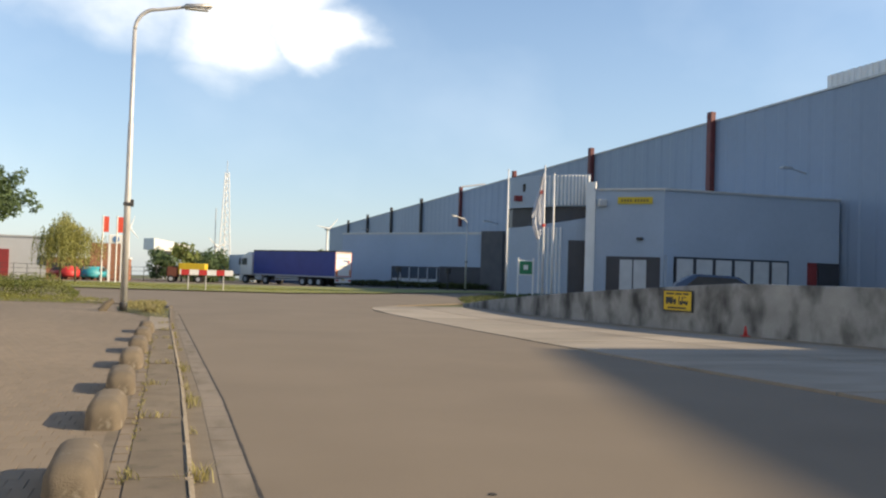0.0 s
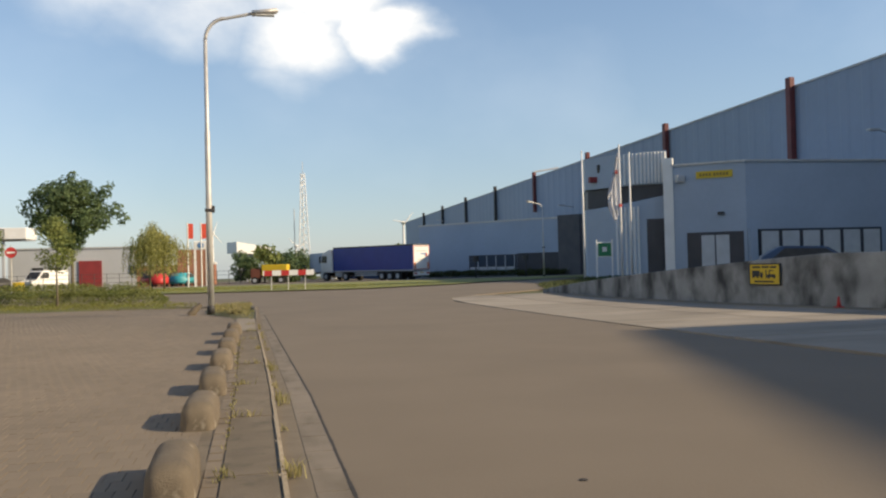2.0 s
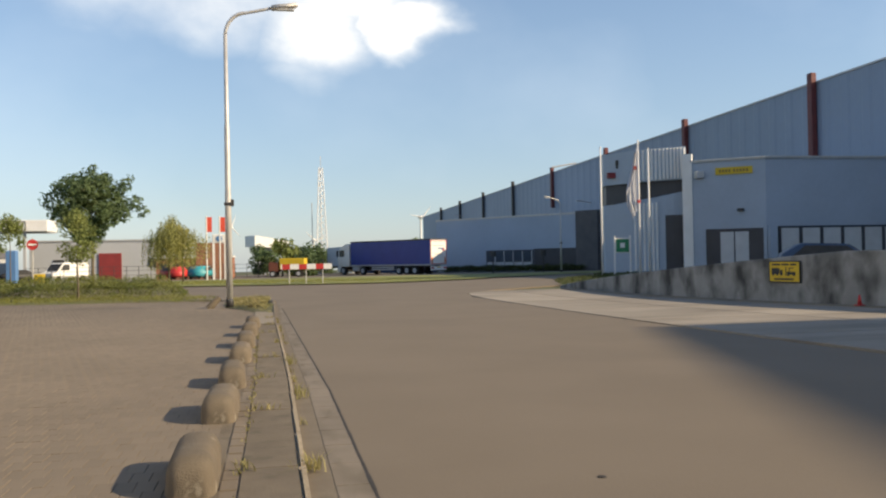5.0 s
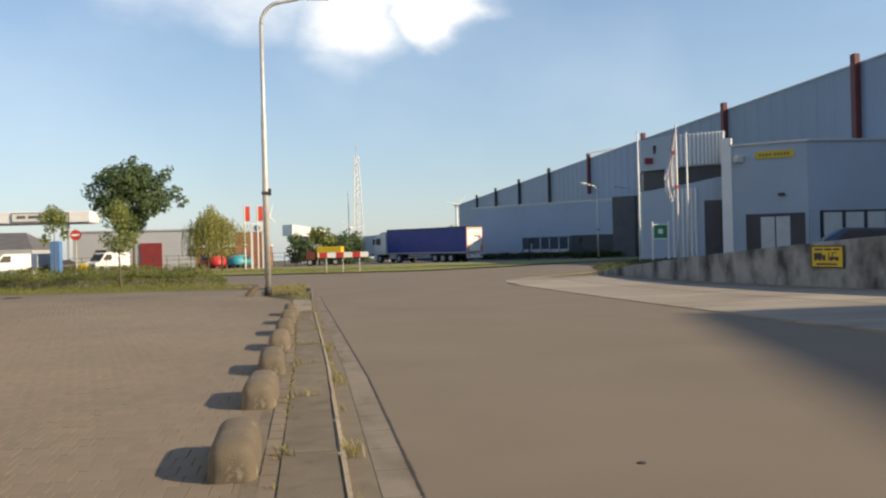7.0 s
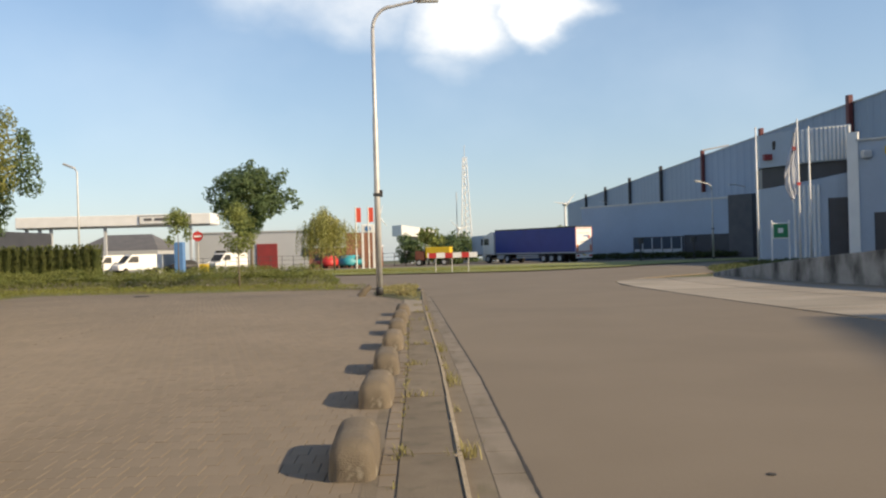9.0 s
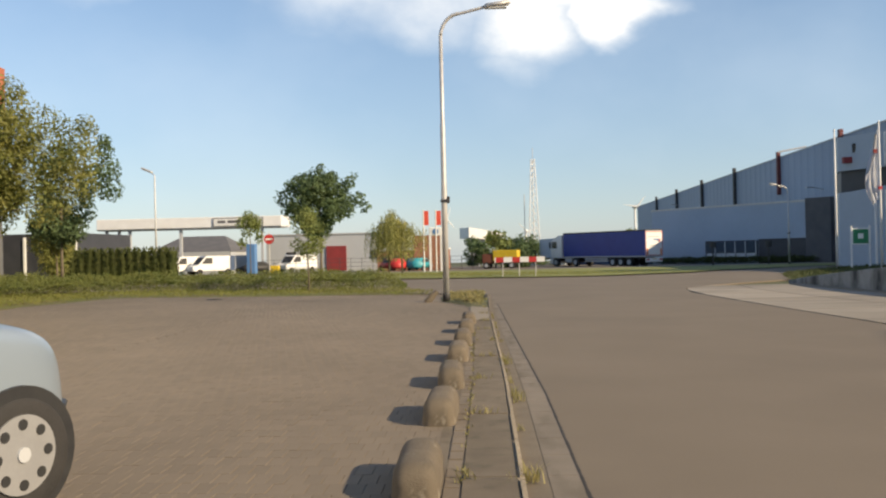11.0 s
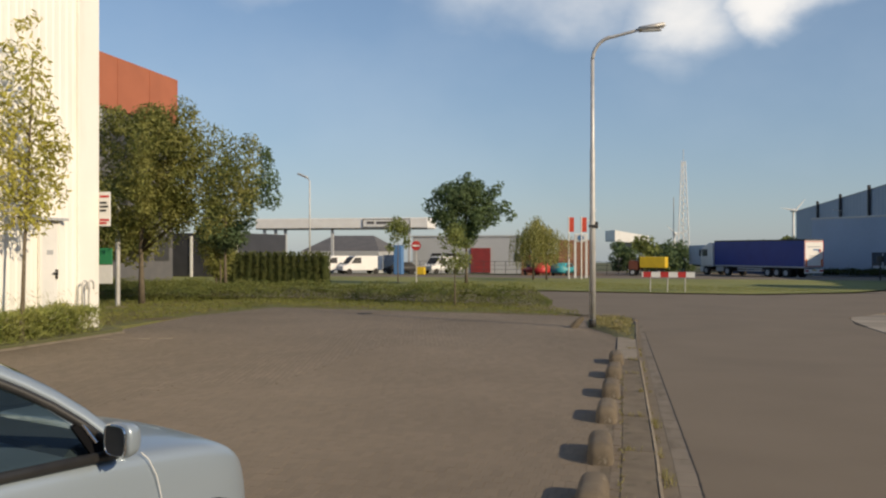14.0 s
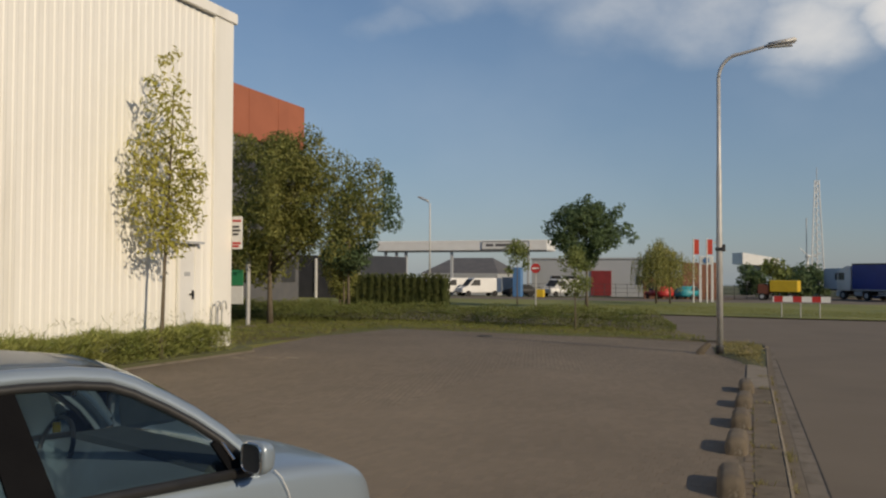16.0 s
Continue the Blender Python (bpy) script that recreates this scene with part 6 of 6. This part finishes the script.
tagged(finish("lamp_island", prism([(-.1, 18.95), (.272, 18.6), (.272, 23.9), (.02, 24.6), (-.45, 25.1), (-1.1, 24.8), (-.95, 22.6), (-.3, 20.6)], -.3, -.108), EARTH), "weedy soil island round the lamp foot", "soil", kind="structure")
leaf_block("island_weeds", "yellow-green weeds round the lamp foot", "weeds", [(-.1, 20.0), (.15, 19.4), (.18, 23.8), (-.4, 24.9), (-1.0, 24.6), (-.7, 22.2)], .04, .34, 2600, .05, WEED, 27, .14, lambda v: fall(v) + .01)

# clipped conifer hedge: one narrow conifer after another
hedge = thing("conifer_hedge", "dark clipped conifer hedge of upright narrow plants", "hedge", pose(0, 0, 0))
rng = random.Random(31)
for k in range(15):
    x, y = -25.25 + k * .488, 49.4 + .02 * k
    verts, faces = [], []
    for _ in range(520):
        a, z = rng.uniform(0, 6.283), rng.uniform(0, 2.0 + rng.uniform(-.12, .05))
        r_ = .34 * (1 - .12 * (z / 2)) * rng.uniform(.75, 1.08)
        p = Vector((x + r_ * math.cos(a), y + r_ * math.sin(a) * 1.4, gz(49) + z))
        d = Vector((math.cos(a) * .35, math.sin(a) * .35, 1)).normalized()
        w = Vector((-math.sin(a), math.cos(a), rng.uniform(-.3, .3)))
        s = rng.uniform(.05, .12)
        q = len(verts)
        verts += [tuple(p), tuple(p + d * s + w * s * .5), tuple(p + d * s * 2.2), tuple(p + d * s - w * s * .5)]
        faces += [(q, q + 1, q + 2), (q, q + 2, q + 3)]
    me = bpy.data.meshes.new("conifer")
    me.from_pydata(verts, [], faces)
    me.materials.append(LEAF_C)
    c_ = new("conifer", me)
    c_.parent = hedge
    part("core", tube([(x, y, gz(49)), (x, y, gz(49) + 1.0), (x, y, gz(49) + 1.88)], [.27, .27, .2], 8), LEAF_C, hedge)

for x, y, z, r_, lab in ((-8.45, 26.45, lz(-8, 26.4) + .004, .26, "dark iron drain cover in the paving"), (1.97, 3.59, gz(3.59) - .004, .026, "small dark valve cap in the asphalt")):
    t = thing("drain_cover", lab, "drain cover", pose(x, y, z))
    part("frame", disc((0, 0, 0), (0, 0, 1), r_, .012, 20), DARKM, t)
    part("lid", disc((0, 0, .004), (0, 0, 1), r_ * .82, .012, 20), TAR, t)

for x, y in ((-11.57, 16.74), (-10.84, 17.04), (-10.37, 17.24)):
    tagged(finish("paint_mark", box(x - .16, x + .16, y - .05, y + .05, lz(x, y) - .006, lz(x, y) + .004, .002), RIM), "worn short white paint mark on the paving", "paint mark", "paint marks on the lot")

t = thing("corner_sign", "white notice with red lines on the white building's corner", "sign", pose(-13.12, 18.86, 2.57))
part("bracket", box(.0, .06, -.06, .04, .1, .8), GALV, t)
bd = part("board", box(-.02, .30, -.11, -.07, 0, .88, .01), SIGNW, t, "white board")
for z, m_, w in ((.76, RED, .26), (.60, DARKM, .2), (.5, DARKM, .24), (.4, DARKM, .18), (.16, RED, .26), (.08, RED, .2)):
    part("text_bar", box(.01, .01 + w, -.118, -.11, z - .025, z + .03), m_, bd)


# ------------------------------------------------------------------ weeds in the joints, clinkers
def tuft(verts, faces, rng, x, y, z, n, h, spread):
    for _ in range(n):
        a = rng.uniform(0, 6.283)
        p = Vector((x + rng.gauss(0, spread), y + rng.gauss(0, spread), z))
        d = Vector((math.cos(a) * rng.uniform(.1, .8), math.sin(a) * rng.uniform(.1, .8), 1)).normalized()
        w = Vector((-math.sin(a), math.cos(a), 0)) * .004
        L_ = h * rng.uniform(.5, 1.2)
        k = len(verts)
        verts += [p - w, p + w, p + d * L_ * .6 + w * .8, p + d * L_ + Vector((math.cos(a), math.sin(a), -.3)) * L_ * .25, p + d * L_ * .6 - w * .8]
        faces += [(k, k + 1, k + 2, k + 4), (k + 4, k + 2, k + 3)]


rng = random.Random(77)
verts, faces = [], []
for k in range(12):
    yj = 2.15 + 1.893 * k
    for _ in range(rng.randint(2, 6)):
        tuft(verts, faces, rng, rng.uniform(.1, kx(yj) - .06), yj + rng.gauss(0, .02), .0, rng.randint(3, 11), .085, .02)
for _ in range(70):
    yj = rng.uniform(1.5, 16)
    tuft(verts, faces, rng, kx(yj) - .34 + rng.gauss(0, .01), yj, .0, rng.randint(3, 9), .05, .012)
for _ in range(40):
    yj = rng.uniform(1.5, 18)
    tuft(verts, faces, rng, kx(yj) + .02 + abs(rng.gauss(0, .02)), yj, -.04, rng.randint(3, 9), .06, .015)
for yj in (4.2, 6.9, 9.4):
    for _ in range(5):
        tuft(verts, faces, rng, kx(yj) + .05 + rng.gauss(0, .03), yj + rng.gauss(0, .1), -.04, 9, .11, .025)
for v in verts:
    v.z += fall(v.y)
me = bpy.data.meshes.new("joint_weeds")
me.from_pydata([tuple(v) for v in verts], [], faces)
me.materials.append(WEED)
tagged(new("joint_weeds", me), "small dry weeds and grass in the kerb joints", "weeds", kind="stuff")

# clinkers: rows along x of stones laid lengthwise, each row shifted by half a stone
def brick_verts(x, y, z, tx, ty, rng, w=.0495):
    l, h, c = .0995, .03, .0015
    out = []
    for dz, s in ((-h, 0), (-c, 0), (0, c)):
        for sx, sy in ((-1, -1), (1, -1), (1, 1), (-1, 1)):
            out.append((x + sx * (w - s), y + sy * (l - s), z + dz + tx * sx + ty * sy))
    return out


BF = [(8, 9, 10, 11)] + [(a + q, a + (q + 1) % 4, a + 4 + (q + 1) % 4, a + 4 + q) for a in (0, 4) for q in range(4)]
clinker = bpy.data.meshes.new("clinker")
clinker.from_pydata(brick_verts(0, 0, 0, 0, 0, None), [], BF)
clinker.materials.append(PAVER)
rng = random.Random(5)
verts, faces, near = [], [], 0
row, y = 0, -1.0
while y < 17:
    x = -.06 - (.05 if row % 2 else 0)
    if row % 2:
        k = len(verts)
        verts += brick_verts(-.033, y, lz(0, y) + .003, 0, 0, rng, .0225)
        faces += [tuple(k + q for q in f) for f in BF]
    reach = -6.4 if y < 11 else -5.0
    while x > reach:
        z = lz(x, y) + .003 + rng.uniform(-.0012, .0012)
        if 3.2 < y < 5.3 and x > -1.45 and near < 290:
            ob = new("clinker", clinker)
            ob.parent = lot
            ob.matrix_basis = pose(x, y, z, rng.uniform(-.4, .4), rng.uniform(-.4, .4), rng.uniform(-.5, .5))
            near += 1
        else:
            k = len(verts)
            verts += brick_verts(x, y, z, rng.uniform(-.0006, .0006), rng.uniform(-.0006, .0006), rng)
            faces += [tuple(k + q for q in f) for f in BF]
        x -= .1015
    y += .2015
    row += 1
me = bpy.data.meshes.new("clinker_field")
me.from_pydata(verts, [], faces)
me.materials.append(PAVER)
ob = tagged(new("clinker_field", me), kind="stuff")
ob.parent = lot
